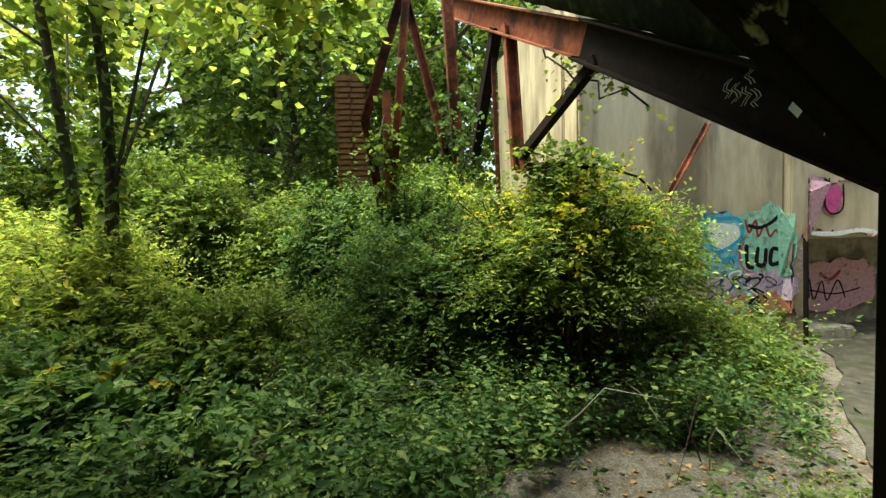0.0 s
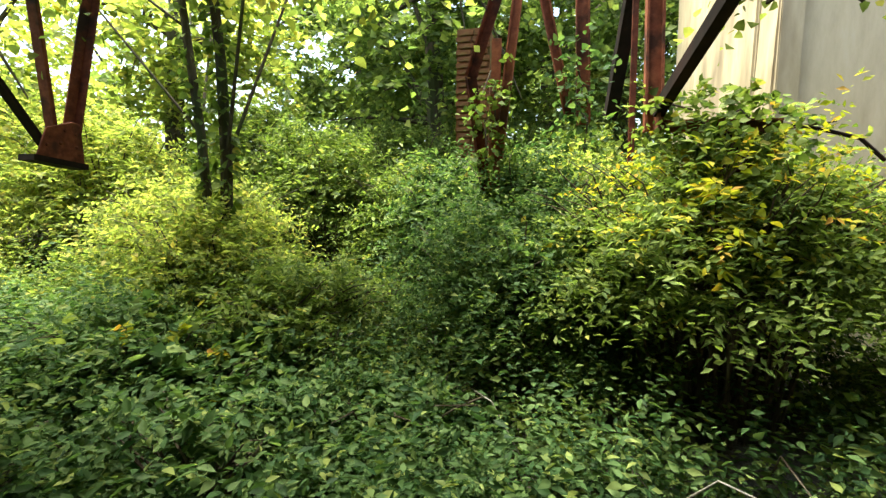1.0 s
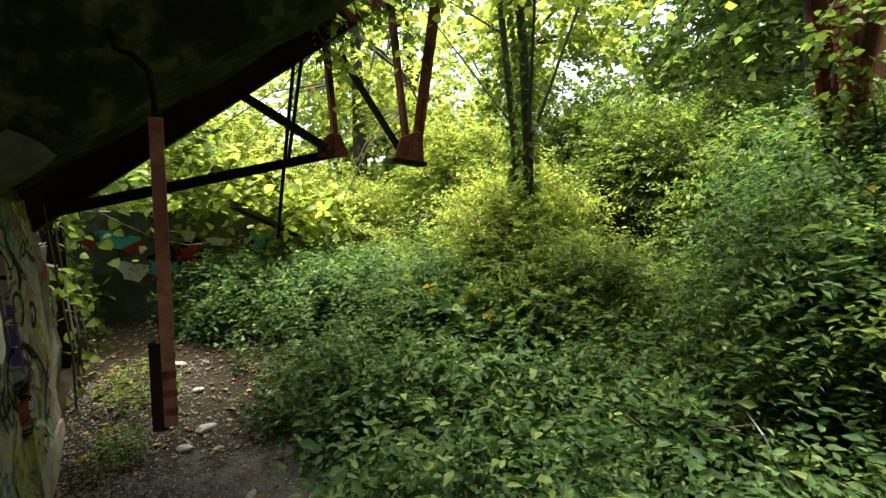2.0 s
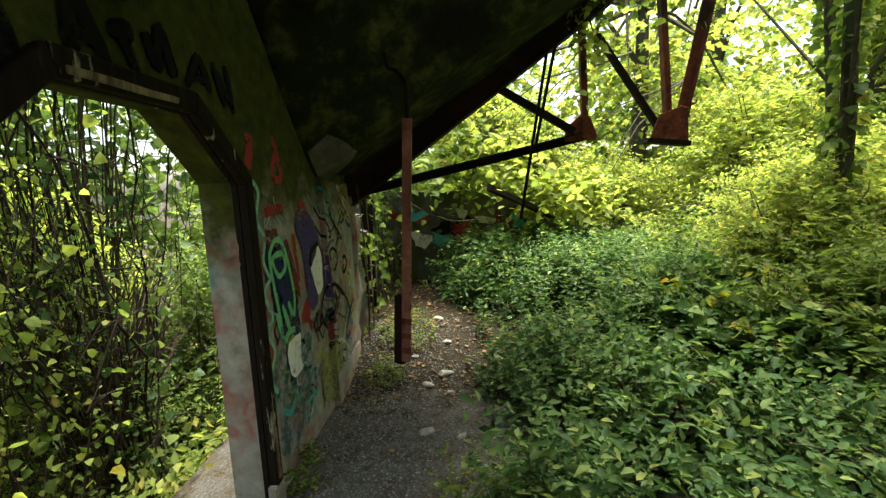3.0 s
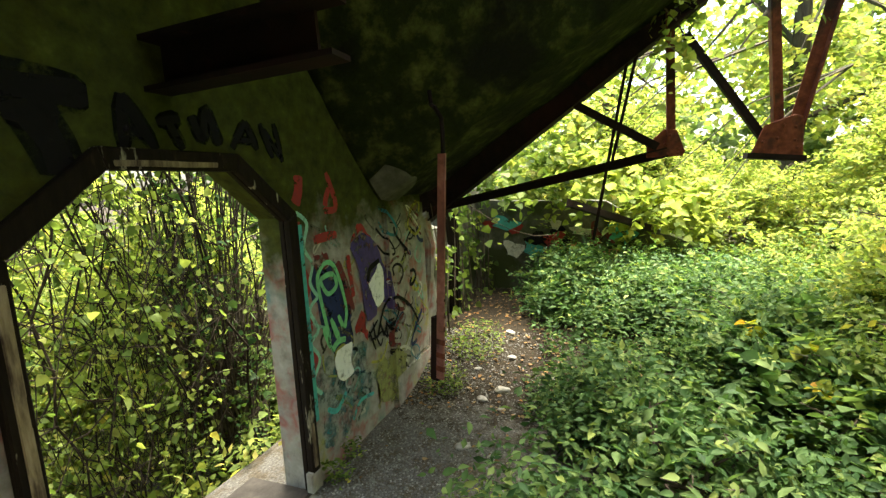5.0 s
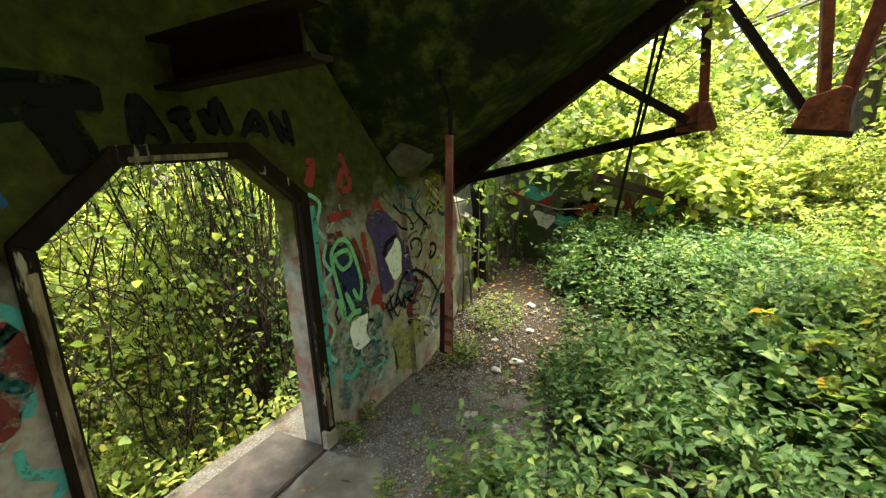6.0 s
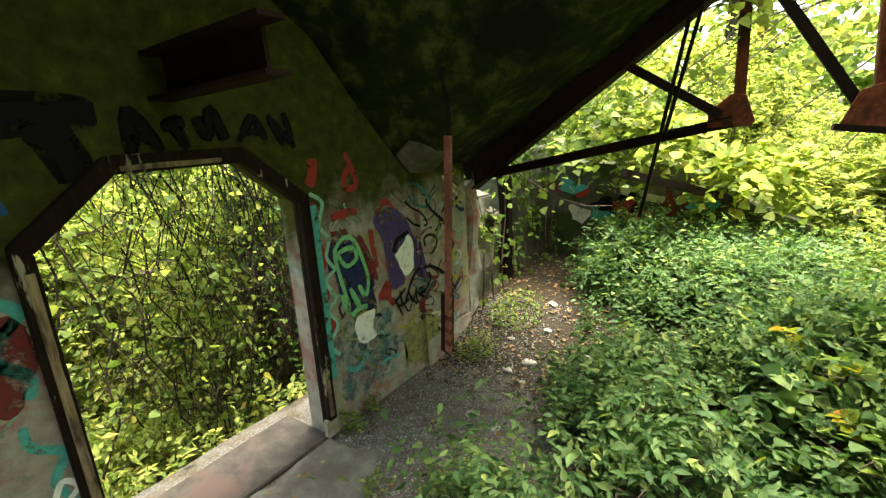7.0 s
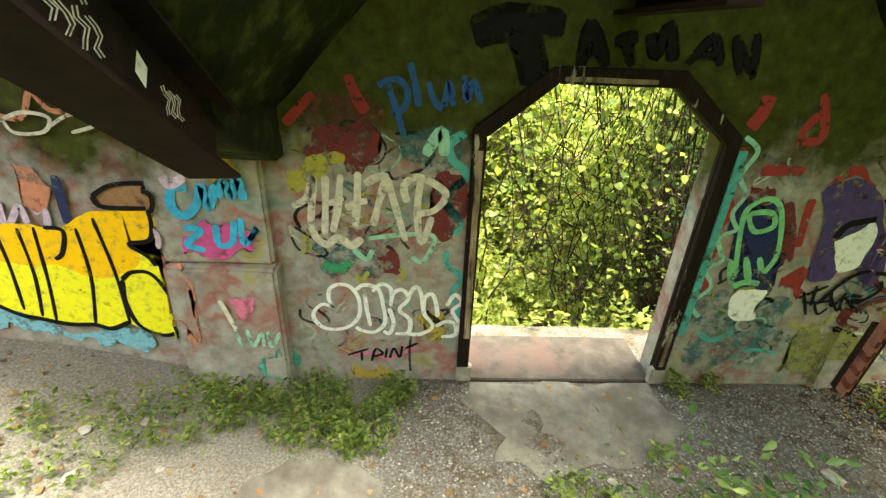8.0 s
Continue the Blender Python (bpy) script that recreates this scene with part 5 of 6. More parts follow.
def wall_y(x, z):
    """The plane of the wall's face that carries the paint."""
    if x > 2.63:
        return 0.0
    if x > 1.94 and z < 1.9:
        return 0.145 if z < 0.98 else 0.1
    return 0.037 if x < -1.93 and z < 1.84 else 0.0


def tag(label, lift, items):
    """Sprayed paint: ribbons and patches lying on the wall."""
    ob = empty("graffiti", (0, 0, 0), label, "graffiti", "graffiti on the walls")
    far = "far wall" in label
    for k, (kind, mat, width, pts) in enumerate(items):
        q = bmesh.new()
        up = lift + 0.003 * k / len(items)
        if far:
            def at(x, z):
                face = 4.9 if 5.6 < x < 5.9 else 5.84 if x > 5.9 and z < 1.43 else WALL_Y
                return Vector((x, face - 0.016 - up, z))
        else:
            def at(x, z):
                return Vector((x, wall_y(x, z) + up, z))
        if kind == "stroke":
            line = smooth_line(pts)
            rows = []
            for i, (x, z) in enumerate(line):
                ax, az = line[max(0, i - 1)]
                bx, bz = line[min(len(line) - 1, i + 1)]
                d = math.hypot(bx - ax, bz - az) or 1
                w = width * 0.5 * (1 + 0.25 * noise.noise(Vector((x * 7, z * 7, k)))) * (0.6 if i in (0, len(line) - 1) else 1)
                nx, nz = -(bz - az) / d * w, (bx - ax) / d * w
                rows.append((q.verts.new(at(x + nx, z + nz)), q.verts.new(at(x - nx, z - nz))))
            for (a, b_), (c, d) in zip(rows, rows[1:]):
                q.faces.new((a, b_, d, c))
        else:
            line = smooth_line(list(pts) + [pts[0]], 14)[:-1]
            fuzz = 0.02 if mat in (P_LEMON, P_GOLD, P_PURPLE, P_WHITE, P_BROWN, P_PINK) else 0.09
            ring = [q.verts.new(at(x + fuzz * noise.fractal(Vector((x * 6, z * 6, 1)), 1.0, 2.0, 4), z + fuzz * noise.fractal(Vector((x * 6, z * 6, 5)), 1.0, 2.0, 4))) for x, z in line]
            fc = q.faces.new(ring)
            bmesh.ops.triangulate(q, faces=[fc])
        part(kind, q, mat, ob)



tag("off-white sprayed loop tag on the concrete wall", 0.006, [
    ("stroke", P_CREAM, 0.045, [(1.82, 1.35), (1.73, 1.41), (1.68, 1.54), (1.72, 1.23), (1.69, 1.17)]),
    ("stroke", P_CREAM, 0.045, [(1.61, 1.55), (1.62, 1.39), (1.64, 1.17)]),
    ("stroke", P_CREAM, 0.04, [(1.62, 1.37), (1.51, 1.41)]),
    ("stroke", P_CREAM, 0.045, [(1.52, 1.56), (1.55, 1.35), (1.59, 1.19)]),
    ("stroke", P_CREAM, 0.04, [(1.5, 1.35), (1.43, 1.39), (1.37, 1.4)]),
    ("stroke", P_CREAM, 0.045, [(1.42, 1.58), (1.43, 1.41), (1.45, 1.23)]),
    ("stroke", P_CREAM, 0.05, [(1.71, 1.17), (1.64, 1.1), (1.56, 1.15), (1.48, 1.1), (1.41, 1.15)]),
    ("stroke", P_CREAM, 0.045, [(1.38, 1.51), (1.26, 1.56), (1.3, 1.4), (1.34, 1.24)]),
    ("stroke", P_CREAM, 0.045, [(1.25, 1.55), (1.2, 1.36), (1.14, 1.14)]),
    ("stroke", P_CREAM, 0.045, [(1.05, 1.56), (1.07, 1.33), (1.04, 1.13), (0.98, 1.31)]),
    ("stroke", P_CREAM, 0.045, [(1.13, 1.4), (1.15, 1.5), (1.08, 1.56), (0.97, 1.52), (0.9, 1.45), (0.97, 1.35), (1.08, 1.33)]),
])

tag("white outlined bubble tag on the concrete wall", 0.008, [
    ("stroke", P_WHITE, 0.028, [(1.62, 0.63), (1.7, 0.65), (1.76, 0.58), (1.75, 0.51), (1.68, 0.45), (1.55, 0.46), (1.46, 0.55), (1.45, 0.69), (1.5, 0.79), (1.58, 0.81), (1.64, 0.77), (1.65, 0.69), (1.62, 0.62)]),
    ("stroke", P_WHITE, 0.028, [(1.47, 0.77), (1.41, 0.81), (1.32, 0.78), (1.29, 0.65), (1.28, 0.51), (1.35, 0.43), (1.44, 0.44), (1.48, 0.47)]),
    ("stroke", P_WHITE, 0.028, [(1.41, 0.74), (1.4, 0.62), (1.38, 0.48)]),
    ("stroke", P_WHITE, 0.028, [(1.36, 0.76), (1.3, 0.82), (1.24, 0.79), (1.23, 0.7)]),
    ("stroke", P_WHITE, 0.028, [(1.29, 0.44), (1.25, 0.42), (1.22, 0.51), (1.25, 0.63)]),
    ("stroke", P_WHITE, 0.028, [(1.24, 0.65), (1.22, 0.75), (1.16, 0.78), (1.12, 0.71), (1.18, 0.62), (1.11, 0.54), (1.12, 0.43), (1.21, 0.42)]),
    ("stroke", P_WHITE, 0.028, [(1.13, 0.42), (1.03, 0.42), (0.95, 0.49), (1.01, 0.59), (1.04, 0.77), (1.08, 0.8), (1.12, 0.72)]),
    ("stroke", P_WHITE, 0.028, [(1.02, 0.61), (1.01, 0.72), (0.96, 0.75), (0.93, 0.66), (0.92, 0.57)]),
    ("stroke", P_WHITE, 0.028, [(0.93, 0.49), (0.86, 0.53), (0.8, 0.51), (0.79, 0.42), (0.89, 0.4)]),
    ("stroke", P_WHITE, 0.028, [(0.86, 0.66), (0.81, 0.75), (0.76, 0.69), (0.82, 0.62), (0.77, 0.52), (0.78, 0.42)]),
])

tag("thin black and pink scrawl low on the wall", 0.008, [
    ("stroke", P_PINK, 0.03, [(1.52, 0.21), (1.38, 0.24), (1.25, 0.2), (1.07, 0.3)]),
    ("stroke", P_BLACK, 0.02, [(1.55, 0.22), (1.4, 0.28)]),
    ("stroke", P_BLACK, 0.02, [(1.45, 0.25), (1.45, 0.17)]),
    ("stroke", P_BLACK, 0.02, [(1.38, 0.17), (1.35, 0.28), (1.3, 0.24), (1.37, 0.21)]),
    ("stroke", P_BLACK, 0.02, [(1.28, 0.2), (1.27, 0.29)]),
    ("stroke", P_BLACK, 0.02, [(1.25, 0.2), (1.22, 0.29), (1.18, 0.21), (1.16, 0.31)]),
    ("stroke", P_BLACK, 0.02, [(1.14, 0.29), (1.05, 0.34)]),
    ("stroke", F_BLACK, 0.018, [(1.1, 0.4), (1.11, 0.25), (1.1, 0.08)]),
])

tag("blue brushed letters above the doorway's side", 0.006, [
    ("stroke", P_BLUE, 0.035, [(1.24, 2.07), (1.2, 1.96), (1.15, 1.79)]),
    ("stroke", P_BLUE, 0.035, [(1.29, 2.06), (1.24, 2.09), (1.17, 2.09), (1.13, 2.02), (1.16, 1.94), (1.22, 1.92)]),
    ("stroke", P_BLUE, 0.035, [(1.12, 2.18), (1.09, 2.07), (1.07, 1.96)]),
    ("stroke", P_BLUE, 0.035, [(1.02, 2.09), (0.99, 2), (0.94, 1.96), (0.91, 2.09), (0.88, 1.97)]),
    ("stroke", P_BLUE, 0.035, [(0.83, 2.13), (0.81, 2), (0.78, 2.1), (0.73, 1.99)]),
    ("stroke", P_RED, 0.06, [(1.45, 2.11), (1.41, 2), (1.36, 1.92)]),
    ("stroke", P_RED, 0.05, [(1.81, 1.84), (1.73, 1.92), (1.64, 2.01)]),
])

tag("pale teal wavy line sprayed beside the frame", 0.004, [
    ("stroke", P_TEALPALE, 0.05, [(0.8, 1.83), (0.89, 1.76), (0.87, 1.67), (0.78, 1.58), (0.86, 1.49), (0.89, 1.39), (0.81, 1.29), (0.83, 1.19)]),
    ("stroke", P_TEALPALE, 0.04, [(0.88, 1.08), (0.87, 0.97), (0.77, 0.88), (0.83, 0.76), (0.78, 0.6), (0.79, 0.44)]),
    ("stroke", P_MINT, 0.03, [(1.37, 1.15), (1.17, 1.18), (0.97, 1.18), (0.98, 1.08), (1.04, 0.99), (1.1, 1.03)]),
    ("stroke", P_MINT, 0.035, [(1.47, 1.07), (1.39, 1), (1.35, 1.07)]),
    ("stroke", P_MINT, 0.06, [(1.03, 1.69), (0.94, 1.83), (0.92, 1.69)]),
    ("stroke", P_YELLOW, 0.03, [(1.77, 1.14), (1.74, 1.08), (1.8, 1.04)]),
    ("stroke", P_YELLOW, 0.03, [(1.46, 0.89), (1.43, 0.84), (1.38, 0.91)]),
    ("stroke", P_YELLOW, 0.03, [(1.18, 0.94), (1.15, 0.9), (1.19, 0.84)]),
    ("stroke", P_GREEN, 0.06, [(1.67, 0.95), (1.55, 0.93), (1.49, 0.98)]),
])

tag("faded blotches of red and ochre paint on the wall", 0.003, [
    ("patch", P_OCHRE, 0, [(1.54, 0.16), (1.31, 0.1), (1.19, 0.03), (1.32, -0.03), (1.54, -0.02)]),
    ("patch", P_OCHRE, 0, [(1.01, 0.59), (0.86, 0.55), (0.86, 0.42), (0.96, 0.36), (1.03, 0.47)]),
    ("patch", P_MAROON, 0, [(0.93, 1.56), (0.79, 1.57), (0.79, 1.37), (0.85, 1.19), (0.93, 1.29)]),
    ("patch", P_MAROON, 0, [(1.75, 1.72), (1.41, 1.87), (1.26, 1.77), (1.39, 1.59), (1.57, 1.6)]),
    ("patch", P_YELLOW, 0, [(1.77, 1.48), (1.71, 1.63), (1.55, 1.65), (1.61, 1.56), (1.74, 1.43)]),
    ("patch", P_MAROON, 0, [(1.35, 1.07), (1.21, 1.05), (1.18, 0.9), (1.26, 0.87), (1.33, 0.96)]),
])

tag("big black sprayed letters over the doorway", 0.004, [
    ("stroke", F_BLACK, 0.162, [(0.8, 2.33), (0.62, 2.39), (0.33, 2.39)]),
    ("stroke", F_BLACK, 0.135, [(0.61, 2.3), (0.44, 2.32)]),
    ("stroke", F_BLACK, 0.176, [(0.54, 2.34), (0.48, 2.21), (0.45, 2.1)]),
    ("stroke", F_BLACK, 0.081, [(0.22, 2.19), (0.2, 2.42)]),
    ("stroke", F_BLACK, 0.081, [(0.2, 2.42), (0.08, 2.2)]),
    ("stroke", F_BLACK, 0.068, [(0.21, 2.27), (0.12, 2.27)]),
    ("stroke", F_BLACK, 0.074, [(0.06, 2.32), (-0.06, 2.35)]),
    ("stroke", F_BLACK, 0.068, [(0.01, 2.34), (-0.06, 2.21)]),
    ("stroke", F_BLACK, 0.074, [(-0.12, 2.37), (-0.17, 2.27), (-0.21, 2.4), (-0.27, 2.24)]),
    ("stroke", F_BLACK, 0.061, [(-0.35, 2.23), (-0.46, 2.38)]),
    ("stroke", F_BLACK, 0.061, [(-0.46, 2.38), (-0.53, 2.23)]),
    ("stroke", F_BLACK, 0.047, [(-0.39, 2.27), (-0.5, 2.28)]),
    ("stroke", F_BLACK, 0.061, [(-0.57, 2.38), (-0.65, 2.19)]),
    ("stroke", F_BLACK, 0.047, [(-0.6, 2.35), (-0.73, 2.17)]),
    ("stroke", F_BLACK, 0.054, [(-0.68, 2.39), (-0.73, 2.17)]),
    ("stroke", P_BLACK, 0.096, [(0.8, 2.33), (0.62, 2.39), (0.33, 2.39)]),
    ("stroke", P_BLACK, 0.080, [(0.61, 2.3), (0.44, 2.32)]),
    ("stroke", P_BLACK, 0.104, [(0.54, 2.34), (0.48, 2.21), (0.45, 2.1)]),
    ("stroke", P_BLACK, 0.048, [(0.22, 2.19), (0.2, 2.42)]),
    ("stroke", P_BLACK, 0.048, [(0.2, 2.42), (0.08, 2.2)]),
    ("stroke", P_BLACK, 0.040, [(0.21, 2.27), (0.12, 2.27)]),
    ("stroke", P_BLACK, 0.044, [(0.06, 2.32), (-0.06, 2.35)]),
    ("stroke", P_BLACK, 0.040, [(0.01, 2.34), (-0.06, 2.21)]),
    ("stroke", P_BLACK, 0.044, [(-0.12, 2.37), (-0.17, 2.27), (-0.21, 2.4), (-0.27, 2.24)]),
    ("stroke", P_BLACK, 0.036, [(-0.35, 2.23), (-0.46, 2.38)]),
    ("stroke", P_BLACK, 0.036, [(-0.46, 2.38), (-0.53, 2.23)]),
    ("stroke", P_BLACK, 0.028, [(-0.39, 2.27), (-0.5, 2.28)]),
    ("stroke", P_BLACK, 0.036, [(-0.57, 2.38), (-0.65, 2.19)]),
    ("stroke", P_BLACK, 0.028, [(-0.6, 2.35), (-0.73, 2.17)]),
    ("stroke", P_BLACK, 0.032, [(-0.68, 2.39), (-0.73, 2.17)]),
])

tag("red and mint wavy lines beside the frame", 0.006, [
    ("stroke", P_RED, 0.05, [(-0.82, 1.8), (-0.82, 1.68), (-0.8, 1.53), (-0.87, 1.39), (-0.8, 1.25), (-0.86, 1.11)]),
    ("stroke", P_RED, 0.05, [(-0.86, 1.11), (-0.79, 0.98), (-0.87, 0.86), (-0.79, 0.69), (-0.84, 0.58)]),
    ("stroke", P_MINT, 0.03, [(-0.8, 1.86), (-0.9, 1.78), (-0.85, 1.63), (-0.92, 1.51), (-0.88, 1.39), (-0.95, 1.28)]),
    ("stroke", P_MINT, 0.03, [(-0.95, 1.28), (-0.85, 1.21), (-0.92, 1.06), (-0.83, 0.99), (-0.91, 0.86), (-0.82, 0.72), (-0.9, 0.61)]),
])

tag("light green outlined rounded figure on the wall", 0.008, [
    ("stroke", P_NAVY, 0.16, [(-1.07, 1.35), (-1.1, 1.21), (-1.14, 1.07)]),
    ("stroke", P_LIMEPAINT, 0.035, [(-1.04, 0.96), (-0.96, 1.35), (-1, 1.46), (-1.1, 1.49), (-1.19, 1.4), (-1.27, 1.12), (-1.23, 0.97)]),
    ("stroke", P_LIMEPAINT, 0.035, [(-1.01, 1.33), (-1, 1.39), (-1.13, 1.4), (-1.17, 1.31), (-1.07, 1.27), (-1.01, 1.33)]),
    ("stroke", P_LIMEPAINT, 0.05, [(-0.98, 1.06), (-1.04, 0.89)]),
    ("stroke", P_LIMEPAINT, 0.05, [(-1.07, 1.09), (-1.15, 0.91)]),
    ("stroke", P_LIMEPAINT, 0.04, [(-1.16, 1.09), (-1.22, 0.97)]),
    ("stroke", P_LIMEPAINT, 0.05, [(-1.05, 0.86), (-1.13, 0.9), (-1.23, 0.89)]),
    ("patch", P_WHITE, 0, [(-1.08, 0.73), (-1.11, 0.83), (-1.3, 0.84), (-1.28, 0.7), (-1.29, 0.59), (-1.15, 0.59)]),
])

tag("red letters and blotches on the wall", 0.004, [
    ("stroke", P_RED, 0.08, [(-0.86, 2.09), (-0.85, 1.99), (-0.81, 1.91)]),
    ("stroke", P_RED, 0.05, [(-1.16, 2.11), (-1.25, 1.87), (-1.1, 1.85)]),
    ("stroke", P_RED, 0.05, [(-1.18, 2), (-1.14, 1.94), (-1.12, 1.88)]),
    ("stroke", P_RED, 0.06, [(-0.96, 1.66), (-1.08, 1.67), (-1.23, 1.67)]),
    ("stroke", P_MAROON, 0.09, [(-1.2, 1.47), (-1.29, 1.27), (-1.36, 1.05)]),
    ("stroke", P_RED, 0.05, [(-1.35, 1.5), (-1.36, 1.36), (-1.39, 1.17)]),
    ("patch", P_RED, 0, [(-1.39, 1.58), (-1.42, 1.67), (-1.56, 1.67), (-1.69, 1.57), (-1.53, 1.61)]),
    ("patch", P_MAROON, 0, [(-0.96, 1.57), (-1.12, 1.6), (-1.16, 1.49), (-1.06, 1.47), (-1, 1.4)]),
    ("patch", P_RED, 0, [(-1.39, 0.92), (-1.49, 1.03), (-1.59, 0.87), (-1.54, 0.82)]),
])

tag("large purple sprayed shape with a pale patch", 0.011, [
    ("patch", P_PURPLE, 0, [(-1.38, 1.54), (-1.44, 1.61), (-1.61, 1.62), (-1.76, 1.53), (-1.92, 1.28), (-1.99, 1.04), (-1.96, 0.91), (-1.84, 1.01), (-1.73, 1.01), (-1.69, 0.93), (-1.56, 0.94), (-1.51, 1.15), (-1.49, 1.32)]),
    ("patch", P_WHITE, 0, [(-1.61, 1.23), (-1.71, 1.29), (-1.81, 1.36), (-1.86, 1.23), (-1.85, 1.06), (-1.78, 1.01), (-1.71, 1)]),
    ("stroke", P_BLACK, 0.05, [(-1.6, 1.24), (-1.64, 1.33), (-1.72, 1.36), (-1.81, 1.38)]),
    ("stroke", P_BLACK, 0.02, [(-1.58, 0.76), (-1.66, 0.75), (-1.77, 0.77)]),
    ("stroke", P_BLACK, 0.025, [(-1.56, 0.84), (-1.65, 0.65)]),
    ("stroke", P_BLACK, 0.02, [(-1.66, 0.77), (-1.73, 0.66), (-1.78, 0.71)]),
    ("stroke", P_BLACK, 0.02, [(-1.77, 0.8), (-1.86, 0.69), (-1.86, 0.8), (-1.97, 0.7)]),
])

tag("thin black looping scrawl beside the column", 0.014, [
    ("stroke", P_BLACK, 0.03, [(-1.69, 0.74), (-1.83, 0.96), (-2.02, 1.01), (-2.28, 0.86), (-2.45, 0.65)]),
    ("stroke", P_BLACK, 0.025, [(-1.54, 0.79), (-1.71, 0.89)]),
    ("stroke", P_BLACK, 0.025, [(-1.63, 0.89), (-1.65, 0.73)]),
    ("stroke", P_BLACK, 0.025, [(-1.75, 0.85), (-1.8, 0.73), (-1.86, 0.84)]),
    ("stroke", P_BLACK, 0.025, [(-1.89, 0.75), (-2.03, 0.88), (-2.01, 0.96)]),
])

tag("blue-green paint wash low on the wall", 0.004, [
    ("patch", F_TEAL, 0, [(-0.94, 0.51), (-1.17, 0.55), (-1.58, 0.52), (-1.64, 0.42), (-1.46, 0.3), (-1.25, 0.14), (-0.95, 0.19), (-0.87, 0.41)]),
    ("stroke", P_TEALPALE, 0.04, [(-0.95, 0.47), (-1.06, 0.41), (-1.19, 0.49)]),
    ("stroke", P_TEALPALE, 0.03, [(-1.25, 0.23), (-1.37, 0.33), (-1.58, 0.3)]),
    ("patch", P_OLIVE, 0, [(-1.68, 0.39), (-1.92, 0.55), (-2.12, 0.43), (-2.07, 0.18), (-1.65, 0.11)]),
])

tag("yellow curling scribbles on the concrete", 0.006, [
    ("stroke", P_YELLOW, 0.025, [(-1.86, 1.25), (-1.81, 1.4), (-1.89, 1.33)]),
    ("stroke", P_YELLOW, 0.025, [(-1.57, 0.57), (-1.75, 0.53), (-1.87, 0.65)]),
])

tag("huge yellow bubble lettering with black outlines", 0.012, [
    ("patch", P_LEMON, 0, [(3.67, 1.15), (3.49, 1.19), (3.23, 1.17), (3.03, 1.27), (2.67, 1.3), (2.7, 1.11), (2.85, 1.07), (2.72, 0.92), (2.62, 0.53), (2.74, 0.38), (2.88, 0.38), (3, 0.46), (3.13, 0.43), (3.23, 0.46), (3.4, 0.46), (3.5, 0.48), (3.69, 0.53), (3.81, 0.59), (3.85, 0.66)]),
    ("patch", P_GOLD, 0, [(3.67, 1.15), (3.49, 1.19), (3.23, 1.17), (3.03, 1.27), (2.67, 1.3), (2.7, 1.11), (2.85, 1.07), (2.81, 0.97), (2.9, 0.87), (3.13, 0.82), (3.33, 0.91), (3.54, 0.91), (3.74, 0.95)]),
    ("stroke", P_BLACK, 0.025, [(3.63, 1.14), (3.63, 0.9), (3.66, 0.56)]),
    ("stroke", P_BLACK, 0.025, [(3.49, 1.16), (3.5, 0.83), (3.56, 0.51)]),
    ("stroke", P_BLACK, 0.025, [(3.39, 1.17), (3.43, 0.78), (3.48, 0.48)]),
    ("stroke", P_BLACK, 0.025, [(3.14, 1.17), (3.15, 0.83), (3.23, 0.46)]),
    ("stroke", P_BLACK, 0.025, [(3.02, 1.24), (2.99, 0.86), (3, 0.46)]),
    ("stroke", P_BLACK, 0.03, [(2.96, 0.81), (2.88, 0.87), (2.75, 0.84), (2.64, 0.55), (2.65, 0.44), (2.79, 0.37), (2.94, 0.45), (2.98, 0.63), (2.96, 0.81)]),
    ("stroke", P_BLACK, 0.035, [(3.86, 0.62), (3.7, 0.52), (3.57, 0.49), (3.4, 0.45), (3.24, 0.45), (3.13, 0.42), (3, 0.48)]),
    ("stroke", P_BLACK, 0.03, [(2.68, 1.3), (2.68, 1.21), (2.72, 1.1), (2.85, 1.07), (2.76, 0.99), (2.72, 0.92)]),
    ("stroke", P_BLACK, 0.03, [(2.98, 1.38), (2.86, 1.45), (2.69, 1.47), (2.58, 1.44), (2.61, 1.33), (2.79, 1.31), (2.95, 1.32), (2.98, 1.38)]),
    ("stroke", P_BLACK, 0.03, [(3.33, 1.17), (3.22, 1.15), (3.27, 1), (3.33, 0.95)]),
])

tag("pink, brown and pale blue paint round the lettering", 0.004, [
    ("patch", P_BROWN, 0, [(2.98, 1.38), (2.86, 1.45), (2.69, 1.47), (2.58, 1.44), (2.61, 1.34), (2.79, 1.31), (2.95, 1.32)]),
    ("stroke", P_LILAC, 0.04, [(3.66, 1.18), (3.55, 1.32), (3.56, 1.15), (3.49, 1.23), (3.43, 1.3), (3.42, 1.18)]),
    ("stroke", P_LILAC, 0.04, [(3.36, 1.26), (3.29, 1.28), (3.31, 1.16)]),
    ("patch", P_SALMON, 0, [(3.37, 1.53), (3.23, 1.54), (3.27, 1.28), (3.38, 1.32)]),
    ("stroke", P_NAVY, 0.06, [(3.16, 1.5), (3.17, 1.35), (3.18, 1.19)]),
    ("patch", P_SKY, 0, [(3.88, 0.57), (3.58, 0.45), (3.25, 0.4), (2.97, 0.39), (2.85, 0.32), (3.01, 0.23), (3.28, 0.3), (3.61, 0.38), (3.93, 0.43)]),
    ("patch", P_SALMON, 0, [(2.66, 0.99), (2.5, 0.95), (2.48, 0.64), (2.44, 0.47), (2.51, 0.42), (2.6, 0.64), (2.64, 0.85)]),
    ("stroke", P_LILAC, 0.03, [(2.66, 1.18), (2.61, 1.21), (2.61, 1.12), (2.67, 1.09), (2.66, 1.18)]),
])

